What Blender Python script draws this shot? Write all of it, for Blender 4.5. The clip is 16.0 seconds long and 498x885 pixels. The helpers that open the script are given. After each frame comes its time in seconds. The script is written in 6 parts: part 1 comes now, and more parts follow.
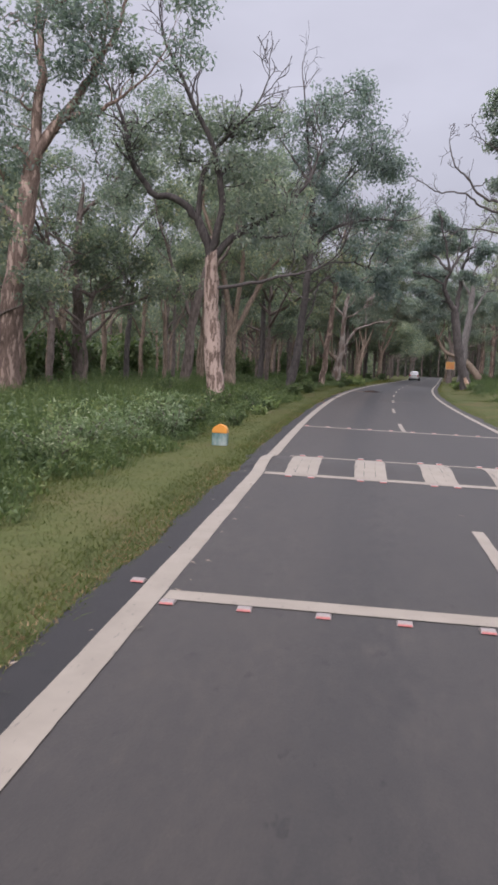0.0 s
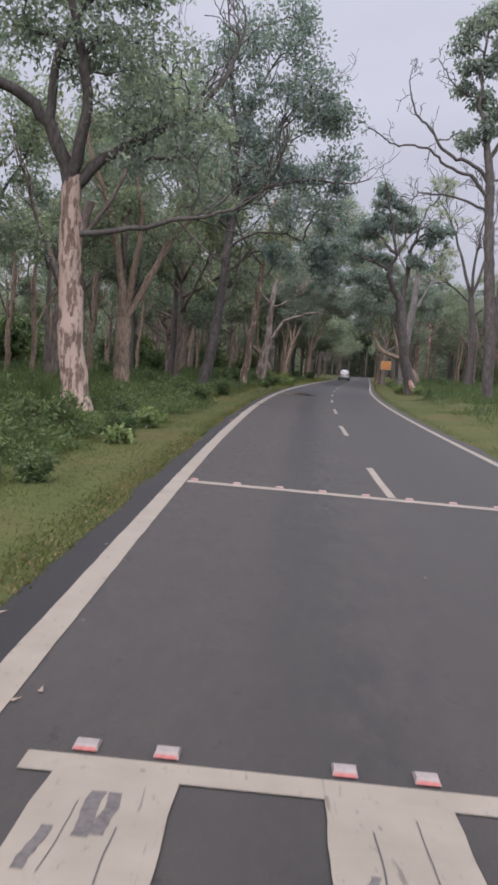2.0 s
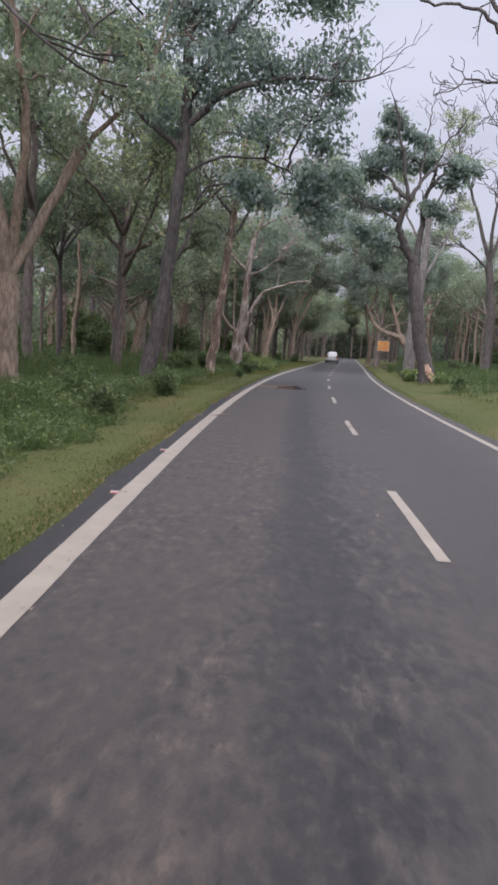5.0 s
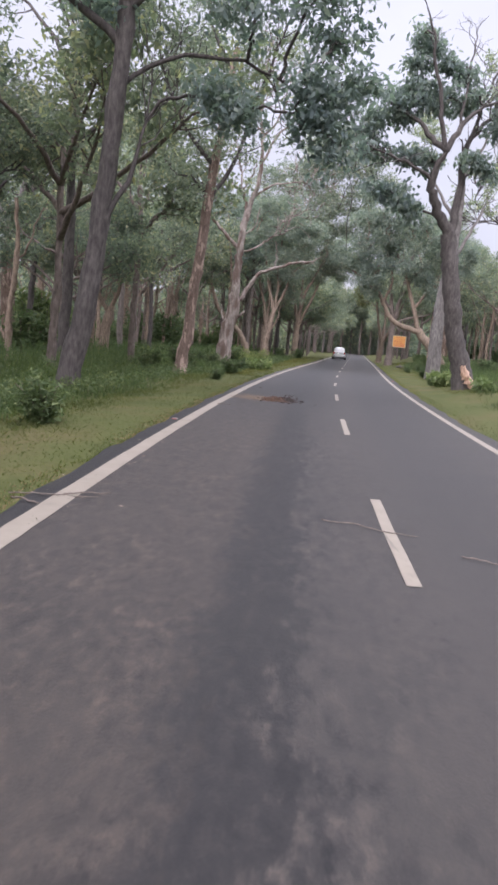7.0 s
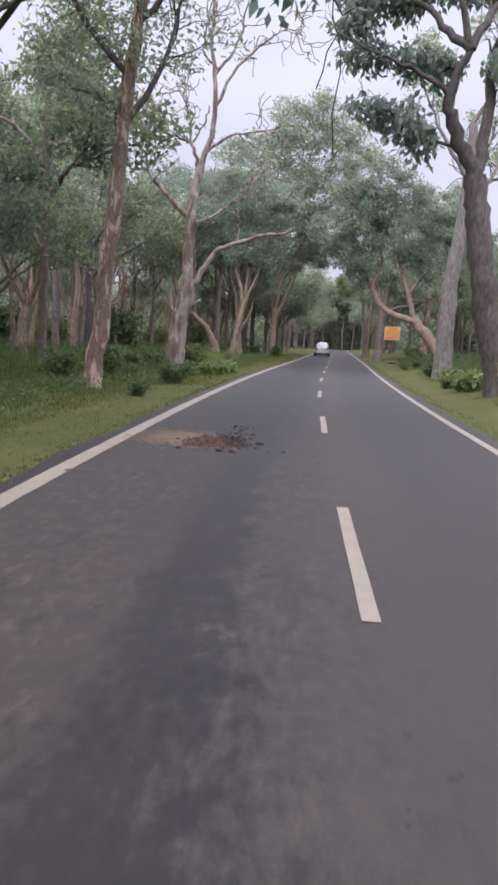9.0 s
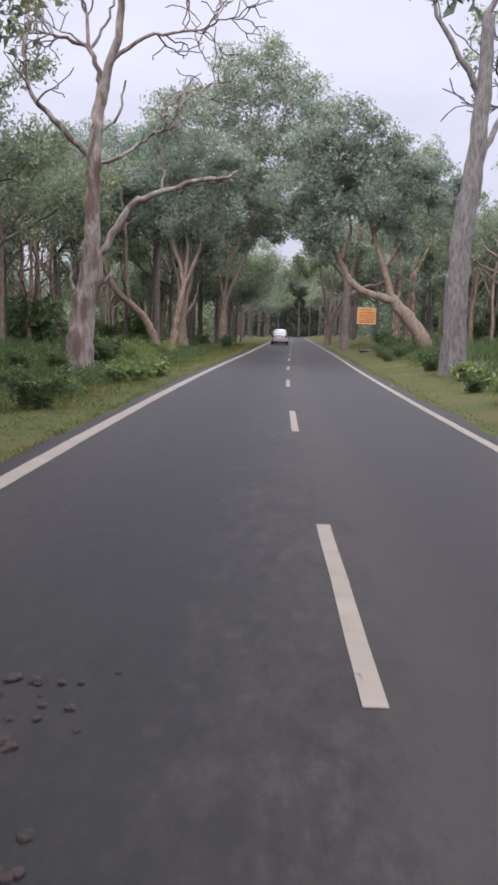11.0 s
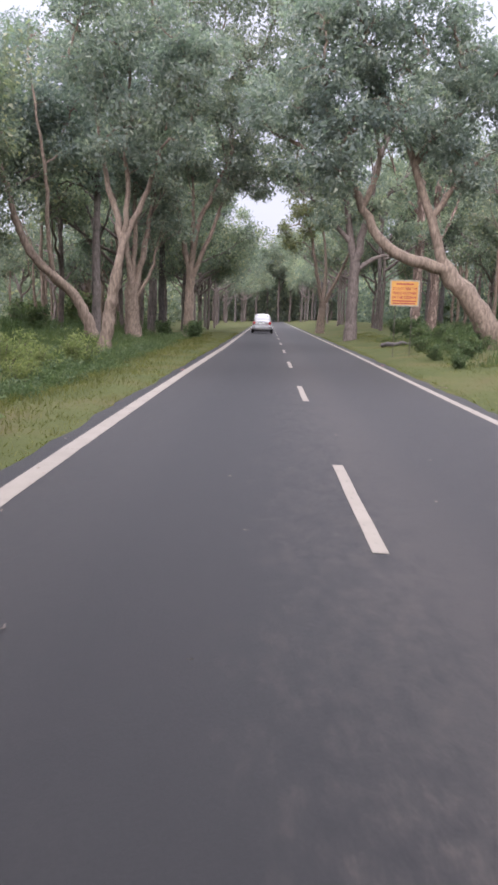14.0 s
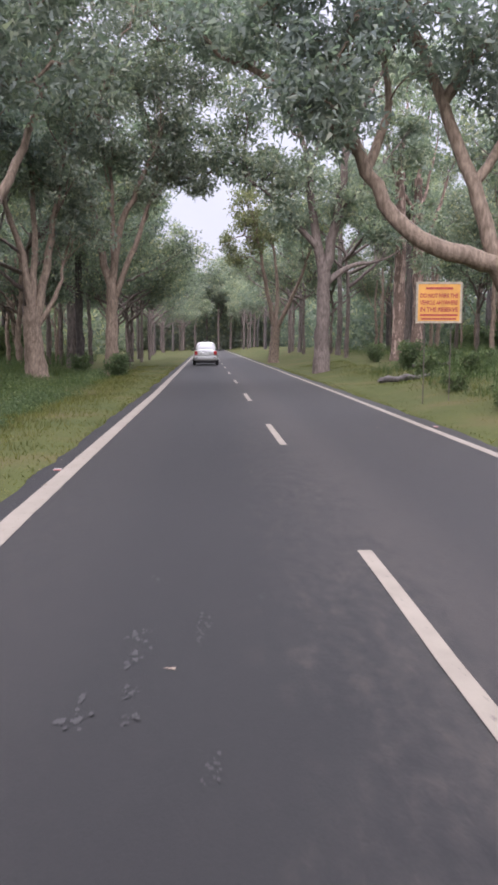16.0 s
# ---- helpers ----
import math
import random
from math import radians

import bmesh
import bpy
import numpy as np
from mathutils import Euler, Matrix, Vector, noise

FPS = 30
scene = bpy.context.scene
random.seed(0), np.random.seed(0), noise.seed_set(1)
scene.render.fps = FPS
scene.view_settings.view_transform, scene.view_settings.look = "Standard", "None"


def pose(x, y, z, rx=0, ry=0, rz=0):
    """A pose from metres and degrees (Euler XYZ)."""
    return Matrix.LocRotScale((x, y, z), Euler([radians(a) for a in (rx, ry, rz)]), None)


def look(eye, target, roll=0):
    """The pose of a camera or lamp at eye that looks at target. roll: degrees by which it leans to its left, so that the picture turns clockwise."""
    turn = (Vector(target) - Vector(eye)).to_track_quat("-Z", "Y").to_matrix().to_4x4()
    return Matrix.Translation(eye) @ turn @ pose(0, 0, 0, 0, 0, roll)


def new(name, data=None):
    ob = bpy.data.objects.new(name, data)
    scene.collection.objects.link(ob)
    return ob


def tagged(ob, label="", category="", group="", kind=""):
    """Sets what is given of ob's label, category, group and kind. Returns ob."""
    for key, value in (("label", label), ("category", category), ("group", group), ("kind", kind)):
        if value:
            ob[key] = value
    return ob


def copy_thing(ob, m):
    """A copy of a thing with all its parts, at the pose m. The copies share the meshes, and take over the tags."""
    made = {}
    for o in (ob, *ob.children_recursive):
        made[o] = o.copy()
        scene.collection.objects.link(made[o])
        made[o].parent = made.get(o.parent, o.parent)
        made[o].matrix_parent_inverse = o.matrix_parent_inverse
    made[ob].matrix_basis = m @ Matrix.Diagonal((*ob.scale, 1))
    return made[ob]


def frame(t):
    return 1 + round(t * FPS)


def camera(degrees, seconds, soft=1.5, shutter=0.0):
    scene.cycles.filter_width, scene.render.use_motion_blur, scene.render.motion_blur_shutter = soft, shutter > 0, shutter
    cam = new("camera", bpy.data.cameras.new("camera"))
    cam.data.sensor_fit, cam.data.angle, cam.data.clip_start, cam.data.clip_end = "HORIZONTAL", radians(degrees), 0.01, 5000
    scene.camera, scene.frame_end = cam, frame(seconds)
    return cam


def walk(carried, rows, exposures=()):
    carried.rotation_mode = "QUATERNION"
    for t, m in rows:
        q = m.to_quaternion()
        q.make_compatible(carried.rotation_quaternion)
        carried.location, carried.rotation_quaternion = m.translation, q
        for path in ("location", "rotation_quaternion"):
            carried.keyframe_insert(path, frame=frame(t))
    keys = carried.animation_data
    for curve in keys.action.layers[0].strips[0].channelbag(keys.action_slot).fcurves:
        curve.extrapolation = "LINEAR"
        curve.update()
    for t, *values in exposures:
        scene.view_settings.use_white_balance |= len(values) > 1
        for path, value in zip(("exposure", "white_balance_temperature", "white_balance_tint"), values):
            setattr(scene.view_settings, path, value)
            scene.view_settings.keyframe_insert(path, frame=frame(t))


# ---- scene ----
cam = camera(34.04, 16.0, soft=3.0, shutter=0.1)
PATH = [
    (0, 2.072, -3.053, 1.479, 4.26, -5.57, -2.94),
    (0.5, 2.075, -0.327, 1.475, 2.65, -5.84, -3.27),
    (1, 2.151, 2.343, 1.462, 2.34, -5.89, -3.41),
    (1.5, 2.292, 4.970, 1.443, 1.92, -5.96, -3.80),
    (2, 2.418, 7.417, 1.461, -1.12, -5.58, -4.77),
    (2.5, 2.474, 9.659, 1.468, -1.71, -5.67, -3.30),
    (3, 2.589, 11.694, 1.477, -3.00, -6.51, -7.55),
    (3.5, 2.610, 13.689, 1.463, -2.07, -6.69, -6.43),
    (4, 2.736, 15.707, 1.448, -2.21, -6.71, -3.98),
    (6.5, 4.180, 27.135, 1.494, -2.57, -6.85, -4.93),
    (7, 4.463, 29.621, 1.488, -2.09, -7.18, -5.12),
    (7.5, 4.799, 32.044, 1.455, -1.12, -7.40, -4.77),
    (8, 5.154, 34.499, 1.476, -1.27, -7.40, -5.38),
    (8.5, 5.476, 36.990, 1.454, -2.62, -7.35, -5.06),
    (9, 5.741, 39.527, 1.439, -3.16, -7.24, -3.40),
    (9.5, 6.061, 42.054, 1.420, -4.16, -7.55, -2.06),
    (10, 6.388, 44.588, 1.442, -6.15, -7.59, -2.69),
    (12.5, 7.402, 57.362, 1.430, -6.21, -8.55, 0.09),
    (13, 7.695, 60.058, 1.447, -7.10, -8.76, 0.31),
    (13.5, 8.080, 62.826, 1.434, -7.58, -9.00, -0.75),
    (14, 8.540, 65.669, 1.438, -7.90, -8.92, -1.82),
    (14.5, 8.976, 68.545, 1.443, -8.06, -8.87, -1.95),
    (15, 9.330, 71.400, 1.442, -8.37, -8.58, -1.44),
    (15.5, 9.636, 74.232, 1.450, -10.77, -7.58, -1.51),
    (16, 9.901, 76.954, 1.453, -11.95, -6.95, -0.12),
]
walk(cam, [(t, pose(x, y, z, 90 + pitch, 0, yaw) @ pose(0, 0, 0, 0, 0, -lean)) for t, x, y, z, yaw, pitch, lean in PATH],
     [(0.0, 0.87, 6150, 21), (1.0, 0.91, 6140, 21), (1.5, 0.89, 6120, 20), (2.5, 0.87, 6120, 20), (3.0, 1.07, 6030, 19), (4.0, 0.98, 6030, 19), (6.5, 1.37, 6060, 22), (7.0, 1.44, 6060, 22), (8.0, 1.37, 6060, 22), (9.0, 1.35, 6060, 22), (10.0, 1.27, 6060, 22), (12.5, 1.42, 6060, 22), (13.5, 1.52, 6030, 23), (14.0, 1.68, 6030, 23), (15.0, 1.64, 6060, 24), (16.0, 1.61, 6060, 24)])

# ---------------------------------------------------------------- light
world = bpy.data.worlds.new("overcast")
scene.world = world
world.use_nodes = True
wn, wl = world.node_tree.nodes, world.node_tree.links
wn.clear()
w_out = wn.new("ShaderNodeOutputWorld")
w_bg = wn.new("ShaderNodeBackground")
w_sky = wn.new("ShaderNodeTexSky")
w_sky.sky_type, w_sky.sun_disc = "NISHITA", False
w_sky.sun_elevation, w_sky.sun_rotation = radians(23), radians(202)
w_sky.air_density, w_sky.dust_density = 1.0, 3.0
w_tc = wn.new("ShaderNodeTexCoord")
w_sep = wn.new("ShaderNodeSeparateXYZ")
wl.new(w_tc.outputs["Generated"], w_sep.inputs[0])
w_ramp = wn.new("ShaderNodeValToRGB")
w_ramp.color_ramp.elements[0].position, w_ramp.color_ramp.elements[0].color = 0.0, (0.262, 0.265, 0.276, 1)
w_ramp.color_ramp.elements[1].position, w_ramp.color_ramp.elements[1].color = 1.0, (2.25, 2.25, 2.3, 1)
mid_el = w_ramp.color_ramp.elements.new(0.41)
mid_el.color = (0.352, 0.357, 0.373, 1)
for at_z, lum in ((0.5, 1.6), (0.64, 2.15)):
    w_ramp.color_ramp.elements.new(at_z).color = (lum, lum, lum * 1.02, 1)
wl.new(w_sep.outputs[2], w_ramp.inputs[0])
w_noise = wn.new("ShaderNodeTexNoise")
w_noise.inputs["Scale"].default_value, w_noise.inputs["Detail"].default_value = 2.6, 6.0
w_map = wn.new("ShaderNodeMapping")
w_map.inputs["Scale"].default_value = (1, 1, 2.2)
wl.new(w_tc.outputs["Generated"], w_map.inputs[0])
wl.new(w_map.outputs[0], w_noise.inputs["Vector"])
w_cl = wn.new("ShaderNodeMapRange")
w_cl.inputs[1].default_value, w_cl.inputs[2].default_value = 0.3, 0.7
w_cl.inputs[3].default_value, w_cl.inputs[4].default_value = 0.88, 1.12
wl.new(w_noise.outputs[0], w_cl.inputs[0])
w_mul = wn.new("ShaderNodeMix")
w_mul.data_type, w_mul.blend_type = "RGBA", "MULTIPLY"
w_mul.inputs[0].default_value = 1.0
wl.new(w_ramp.outputs[0], w_mul.inputs[6])
wl.new(w_cl.outputs[0], w_mul.inputs[7])
w_sc = wn.new("ShaderNodeMix")
w_sc.data_type, w_sc.blend_type = "RGBA", "MULTIPLY"
w_sc.inputs[0].default_value = 1.0
w_sc.inputs[7].default_value = (0.1, 0.1, 0.1, 1)
wl.new(w_sky.outputs[0], w_sc.inputs[6])
w_mix = wn.new("ShaderNodeMix")
w_mix.data_type = "RGBA"
w_mix.inputs[0].default_value = 0.93
wl.new(w_sc.outputs[2], w_mix.inputs[6])
wl.new(w_mul.outputs[2], w_mix.inputs[7])
wl.new(w_mix.outputs[2], w_bg.inputs[0])
w_bg.inputs[1].default_value = 1.0
wl.new(w_bg.outputs[0], w_out.inputs[0])

sun_data = bpy.data.lights.new("sun", "SUN")
sun_data.energy, sun_data.angle, sun_data.color = 1.5, radians(50), (1.0, 0.97, 0.93)
sun = new("sun", sun_data)
sun.matrix_world = look((-16, -40, 18.3), (0, 0, 0))


# ---------------------------------------------------------------- materials
def mat(name):
    m = bpy.data.materials.new(name)
    m.use_nodes = True
    return m, m.node_tree.nodes, m.node_tree.links, m.node_tree.nodes["Principled BSDF"]


def ramp(n, stops):
    r = n.new("ShaderNodeValToRGB")
    e = r.color_ramp.elements
    e[0].position, e[0].color = stops[0][0], (*stops[0][1], 1)
    e[1].position, e[1].color = stops[-1][0], (*stops[-1][1], 1)
    for p, c in stops[1:-1]:
        k = e.new(p)
        k.color = (*c, 1)
    return r


def tex(n, l, kind="Noise", scale=1.0, detail=4.0, stretch=(1, 1, 1), coord="Object"):
    tc = n.new("ShaderNodeTexCoord")
    mp = n.new("ShaderNodeMapping")
    mp.inputs["Scale"].default_value = stretch
    l.new(tc.outputs[coord], mp.inputs[0])
    t = n.new("ShaderNodeTex" + kind)
    t.inputs["Scale"].default_value = scale
    if kind == "Noise":
        t.inputs["Detail"].default_value = detail
        t.inputs["Roughness"].default_value = 0.6
    l.new(mp.outputs[0], t.inputs["Vector"])
    return t


def mixc(n, l, mode, fac, a, b):
    m = n.new("ShaderNodeMix")
    m.data_type, m.blend_type = "RGBA", mode
    for i, v in ((0, fac), (6, a), (7, b)):
        if isinstance(v, (int, float)):
            m.inputs[i].default_value = v
        elif isinstance(v, tuple):
            m.inputs[i].default_value = (*v, 1)
        else:
            l.new(v, m.inputs[i])
    return m.outputs[2]


def bumped(n, l, b, height, strength, distance=0.02):
    k = n.new("ShaderNodeBump")
    k.inputs["Strength"].default_value, k.inputs["Distance"].default_value = strength, distance
    l.new(height, k.inputs["Height"])
    l.new(k.outputs[0], b.inputs["Normal"])


def bark(name, dark, light, peel=None, peel_at=0.55, scale=1.0, soft=0.05):
    m, n, l, b = mat(name)
    big = tex(n, l, "Noise", 2.2 * scale, 6, (1, 1, 0.35))
    fine = tex(n, l, "Noise", 13 * scale, 6, (1, 1, 0.3))
    r = ramp(n, [(0.3, dark), (0.72, light)])
    l.new(fine.outputs[0], r.inputs[0])
    col = mixc(n, l, "MULTIPLY", 0.6, r.outputs[0], ramp_out(n, l, big.outputs[0], [(0.3, (0.55, 0.55, 0.55)), (0.7, (1.2, 1.2, 1.2))]))
    if peel:
        v = tex(n, l, "Noise", 3.4 * scale, 8, (1, 1, 0.28))
        k = ramp(n, [(peel_at - soft, (0, 0, 0)), (peel_at + soft, (1, 1, 1))])
        l.new(v.outputs[0], k.inputs[0])
        col = mixc(n, l, "MIX", k.outputs[0], col, peel)
    l.new(col, b.inputs["Base Color"])
    b.inputs["Roughness"].default_value = 0.92
    b.inputs["Specular IOR Level"].default_value = 0.2
    bumped(n, l, b, fine.outputs[0], 0.7, 0.03)
    return m


def ramp_out(n, l, src, stops):
    r = ramp(n, stops)
    l.new(src, r.inputs[0])
    return r.outputs[0]


def leafy(name, a, b_, c=None, rough=0.6, trans=0.55, gloss=0.25):
    """Leaf colours vary leaf by leaf and clump by clump."""
    m, n, l, b = mat(name)
    g = n.new("ShaderNodeNewGeometry")
    stops = [(0.0, a), (0.85, b_)] if c is None else [(0.0, a), (0.8, b_), (1.0, c)]
    r = ramp(n, stops)
    l.new(g.outputs["Random Per Island"], r.inputs[0])
    big = tex(n, l, "Noise", 0.7, 3)
    tint = ramp_out(n, l, big.outputs[0], [(0.3, (0.72, 0.76, 0.74)), (0.7, (1.2, 1.16, 1.0))])
    oi = n.new("ShaderNodeObjectInfo")
    hue = ramp_out(n, l, oi.outputs["Random"], [(0.0, (0.88, 0.92, 0.93)), (0.5, (1.0, 1.0, 1.0)), (1.0, (1.1, 1.06, 0.96))])
    col = mixc(n, l, "MULTIPLY", 1.0, mixc(n, l, "MULTIPLY", 1.0, r.outputs[0], tint), hue)
    l.new(col, b.inputs["Base Color"])
    b.inputs["Roughness"].default_value = rough
    b.inputs["Specular IOR Level"].default_value = gloss
    tr = n.new("ShaderNodeBsdfTranslucent")
    l.new(mixc(n, l, "MULTIPLY", 1.0, col, (0.95, 1.1, 0.75)), tr.inputs[0])
    mx = n.new("ShaderNodeMixShader")
    mx.inputs[0].default_value = trans
    l.new(b.outputs[0], mx.inputs[1])
    l.new(tr.outputs[0], mx.inputs[2])
    l.new(mx.outputs[0], n["Material Output"].inputs[0])
    return m


def plain(name, col, rough=0.5, metal=0.0, vary=0.15, scale=8.0, bump=0.0, coat=0.0):
    m, n, l, b = mat(name)
    t = tex(n, l, "Noise", scale, 6)
    lo, hi = tuple(c * (1 - vary) for c in col), tuple(min(1, c * (1 + vary)) for c in col)
    l.new(ramp_out(n, l, t.outputs[0], [(0.3, lo), (0.7, hi)]), b.inputs["Base Color"])
    b.inputs["Roughness"].default_value, b.inputs["Metallic"].default_value = rough, metal
    b.inputs["Coat Weight"].default_value = coat
    if bump:
        bumped(n, l, b, t.outputs[0], bump, 0.01)
    return m


def asphalt_mat():
    """Worn asphalt; uv is (metres across from the middle, metres along)."""
    m, n, l, b = mat("asphalt")
    uv = n.new("ShaderNodeUVMap")
    sep = n.new("ShaderNodeSeparateXYZ")
    l.new(uv.outputs[0], sep.inputs[0])
    grit = tex(n, l, "Noise", 70, 4, coord="UV")
    blot = tex(n, l, "Noise", 0.5, 6, (1, 0.45, 1), coord="UV")
    patch = tex(n, l, "Noise", 2.6, 8, (1, 0.5, 1), coord="UV")
    mott = tex(n, l, "Noise", 9.0, 5, (1, 0.36, 1), coord="UV")

    def maths(op, x, y):
        k = n.new("ShaderNodeMath")
        k.operation = op
        for i, v in enumerate((x, y)):
            if isinstance(v, (int, float)):
                k.inputs[i].default_value = v
            else:
                l.new(v, k.inputs[i])
        return k.outputs[0]

    shift = n.new("ShaderNodeMapRange")
    shift.inputs[1].default_value, shift.inputs[2].default_value = 12, 30
    shift.inputs[3].default_value, shift.inputs[4].default_value = 0.35, 0.0
    l.new(sep.outputs[1], shift.inputs[0])
    inner = n.new("ShaderNodeMapRange")
    inner.inputs[1].default_value, inner.inputs[2].default_value = -2.5, -2.0
    l.new(sep.outputs[0], inner.inputs[0])
    wob = maths("MULTIPLY", maths("ADD", maths("ADD", maths("MULTIPLY", maths("SUBTRACT", patch.outputs[0], 0.5), 0.8), maths("MULTIPLY", maths("SUBTRACT", mott.outputs[0], 0.5), 0.9)), shift.outputs[0]), inner.outputs[0])
    mr = n.new("ShaderNodeMapRange")
    mr.inputs[1].default_value, mr.inputs[2].default_value = -3, 3
    l.new(maths("ADD", sep.outputs[0], wob), mr.inputs[0])
    base = ramp_out(n, l, blot.outputs[0], [(0.3, (0.0202, 0.0181, 0.0159)), (0.7, (0.024, 0.0214, 0.0187))])
    early = n.new("ShaderNodeMapRange")
    early.inputs[1].default_value, early.inputs[2].default_value = 8, 26
    early.inputs[3].default_value, early.inputs[4].default_value = 0.93, 0.86
    l.new(sep.outputs[1], early.inputs[0])
    base = mixc(n, l, "MULTIPLY", 1.0, base, early.outputs[0])
    # across the lane: fresh dark shoulder, dusty outer strip, dark oily strip, paler strip by the centre line
    band = ramp_out(n, l, mr.outputs[0], [(0.0, (0.28, 0.28, 0.305)), (0.045, (0.28, 0.28, 0.305)), (0.062, (1.08, 1.0, 0.94)), (0.20, (1.08, 0.99, 0.92)), (0.285, (1.1, 1.0, 0.93)), (0.315, (0.42, 0.42, 0.45)),
                                         (0.375, (0.42, 0.42, 0.45)), (0.40, (0.9, 0.88, 0.89)), (0.47, (1.06, 1.03, 1.02)), (0.55, (1.0, 0.98, 0.98)), (0.62, (0.84, 0.84, 0.86)), (0.74, (0.86, 0.86, 0.88)), (0.83, (1.0, 0.99, 0.98)), (1.0, (0.85, 0.85, 0.85))])
    # further on the whole lane is dark and even
    later = ramp_out(n, l, mr.outputs[0], [(0.0, (0.324, 0.324, 0.351)), (0.045, (0.324, 0.324, 0.351)), (0.062, (0.5, 0.497, 0.5)), (0.17, (0.47, 0.474, 0.49)), (0.24, (0.3, 0.312, 0.34)),
                                          (0.36, (0.3, 0.312, 0.34)), (0.395, (0.43, 0.436, 0.46)), (0.47, (0.650, 0.643, 0.650)), (0.53, (0.898, 0.867, 0.859)), (0.575, (0.836, 0.813, 0.813)), (0.63, (0.572, 0.572, 0.596)), (0.76, (0.572, 0.572, 0.596)), (1.0, (0.666, 0.666, 0.666))])
    when = n.new("ShaderNodeMapRange")
    when.inputs[1].default_value, when.inputs[2].default_value = 43, 54
    l.new(sep.outputs[1], when.inputs[0])
    band = mixc(n, l, "MIX", when.outputs[0], band, later)
    along = n.new("ShaderNodeMapRange")
    along.inputs[1].default_value, along.inputs[2].default_value = 9, 30
    along.inputs[3].default_value, along.inputs[4].default_value = 0.3, 1.0
    l.new(sep.outputs[1], along.inputs[0])
    verge = n.new("ShaderNodeMapRange")
    verge.inputs[1].default_value, verge.inputs[2].default_value = -2.6, -2.7
    l.new(sep.outputs[0], verge.inputs[0])
    power = maths("MAXIMUM", along.outputs[0], verge.outputs[0])
    col = mixc(n, l, "MULTIPLY", power, base, band)
    rough_from = n.new("ShaderNodeMapRange")
    rough_from.inputs[1].default_value, rough_from.inputs[2].default_value = 13, 28
    rough_from.inputs[3].default_value, rough_from.inputs[4].default_value = 0.2, 1.0
    l.new(sep.outputs[1], rough_from.inputs[0])
    # broken, pitted strip beside the wheel track
    pit_a = ramp_out(n, l, mr.outputs[0], [(0.06, (0.85, 0.85, 0.85)), (0.27, (0.85, 0.85, 0.85)), (0.31, (1, 1, 1)), (0.38, (1, 1, 1)), (0.40, (0.85, 0.85, 0.85)), (0.47, (0.6, 0.6, 0.6)), (0.53, (0.2, 0.2, 0.2))])
    pit_b = ramp_out(n, l, mr.outputs[0], [(0.06, (0.8, 0.8, 0.8)), (0.17, (1, 1, 1)), (0.3, (1, 1, 1)), (0.355, (0.35, 0.35, 0.35)), (0.40, (1, 1, 1)), (0.47, (0.8, 0.8, 0.8)), (0.53, (0.2, 0.2, 0.2))])
    pit_c = ramp_out(n, l, mr.outputs[0], [(0.06, (0.5, 0.5, 0.5)), (0.2, (0.25, 0.25, 0.25)), (0.36, (0.12, 0.12, 0.12)), (0.40, (1, 1, 1)), (0.47, (0.8, 0.8, 0.8)), (0.53, (0.3, 0.3, 0.3))])
    smooth = n.new("ShaderNodeMapRange")
    smooth.inputs[1].default_value, smooth.inputs[2].default_value = 64, 68
    l.new(sep.outputs[1], smooth.inputs[0])
    pit = mixc(n, l, "MIX", smooth.outputs[0], mixc(n, l, "MIX", when.outputs[0], pit_a, pit_b), pit_c)
    spread = ramp_out(n, l, tex(n, l, "Noise", 1.3, 4, (1, 0.4, 1), coord="UV").outputs[0], [(0.4, (0.5, 0.5, 0.5)), (0.55, (1, 1, 1))])
    worst = n.new("ShaderNodeMapRange")
    worst.inputs[1].default_value, worst.inputs[2].default_value = 30.5, 33
    worst.inputs[3].default_value, worst.inputs[4].default_value = 1.3, 0.8
    l.new(sep.outputs[1], worst.inputs[0])
    pit = maths("MULTIPLY", maths("MULTIPLY", maths("MULTIPLY", pit, rough_from.outputs[0]), worst.outputs[0]), spread)
    col = mixc(n, l, "MULTIPLY", pit, col, ramp_out(n, l, mott.outputs[0], [(0.38, (0.5, 0.5, 0.52)), (0.45, (0.88, 0.88, 0.89)), (0.55, (1.04, 1.03, 1.02)), (0.62, (1.6, 1.52, 1.44))]))
    # small clotted wear inside the broken strips, and dark pits spread over the lane
    clot = tex(n, l, "Noise", 15.0, 6, (1, 0.5, 1), coord="UV")
    col = mixc(n, l, "MULTIPLY", maths("MULTIPLY", pit, 0.9), col, ramp_out(n, l, clot.outputs[0], [(0.4, (0.58, 0.58, 0.61)), (0.47, (0.93, 0.93, 0.94)), (0.53, (1.0, 1.0, 1.0)), (0.59, (1.55, 1.48, 1.42))]))
    spot = tex(n, l, "Noise", 7.5, 3, (1, 0.55, 1), coord="UV")
    few = n.new("ShaderNodeMapRange")
    few.inputs[1].default_value, few.inputs[2].default_value = 44, 60
    few.inputs[3].default_value, few.inputs[4].default_value = 0.85, 0.25
    l.new(sep.outputs[1], few.inputs[0])
    col = mixc(n, l, "MULTIPLY", few.outputs[0], col, ramp_out(n, l, spot.outputs[0], [(0.655, (1, 1, 1)), (0.70, (0.52, 0.51, 0.52))]))
    col = mixc(n, l, "MULTIPLY", 0.55, col, ramp_out(n, l, patch.outputs[0], [(0.3, (0.8, 0.8, 0.82)), (0.5, (1, 1, 1)), (0.7, (1.2, 1.17, 1.13))]))
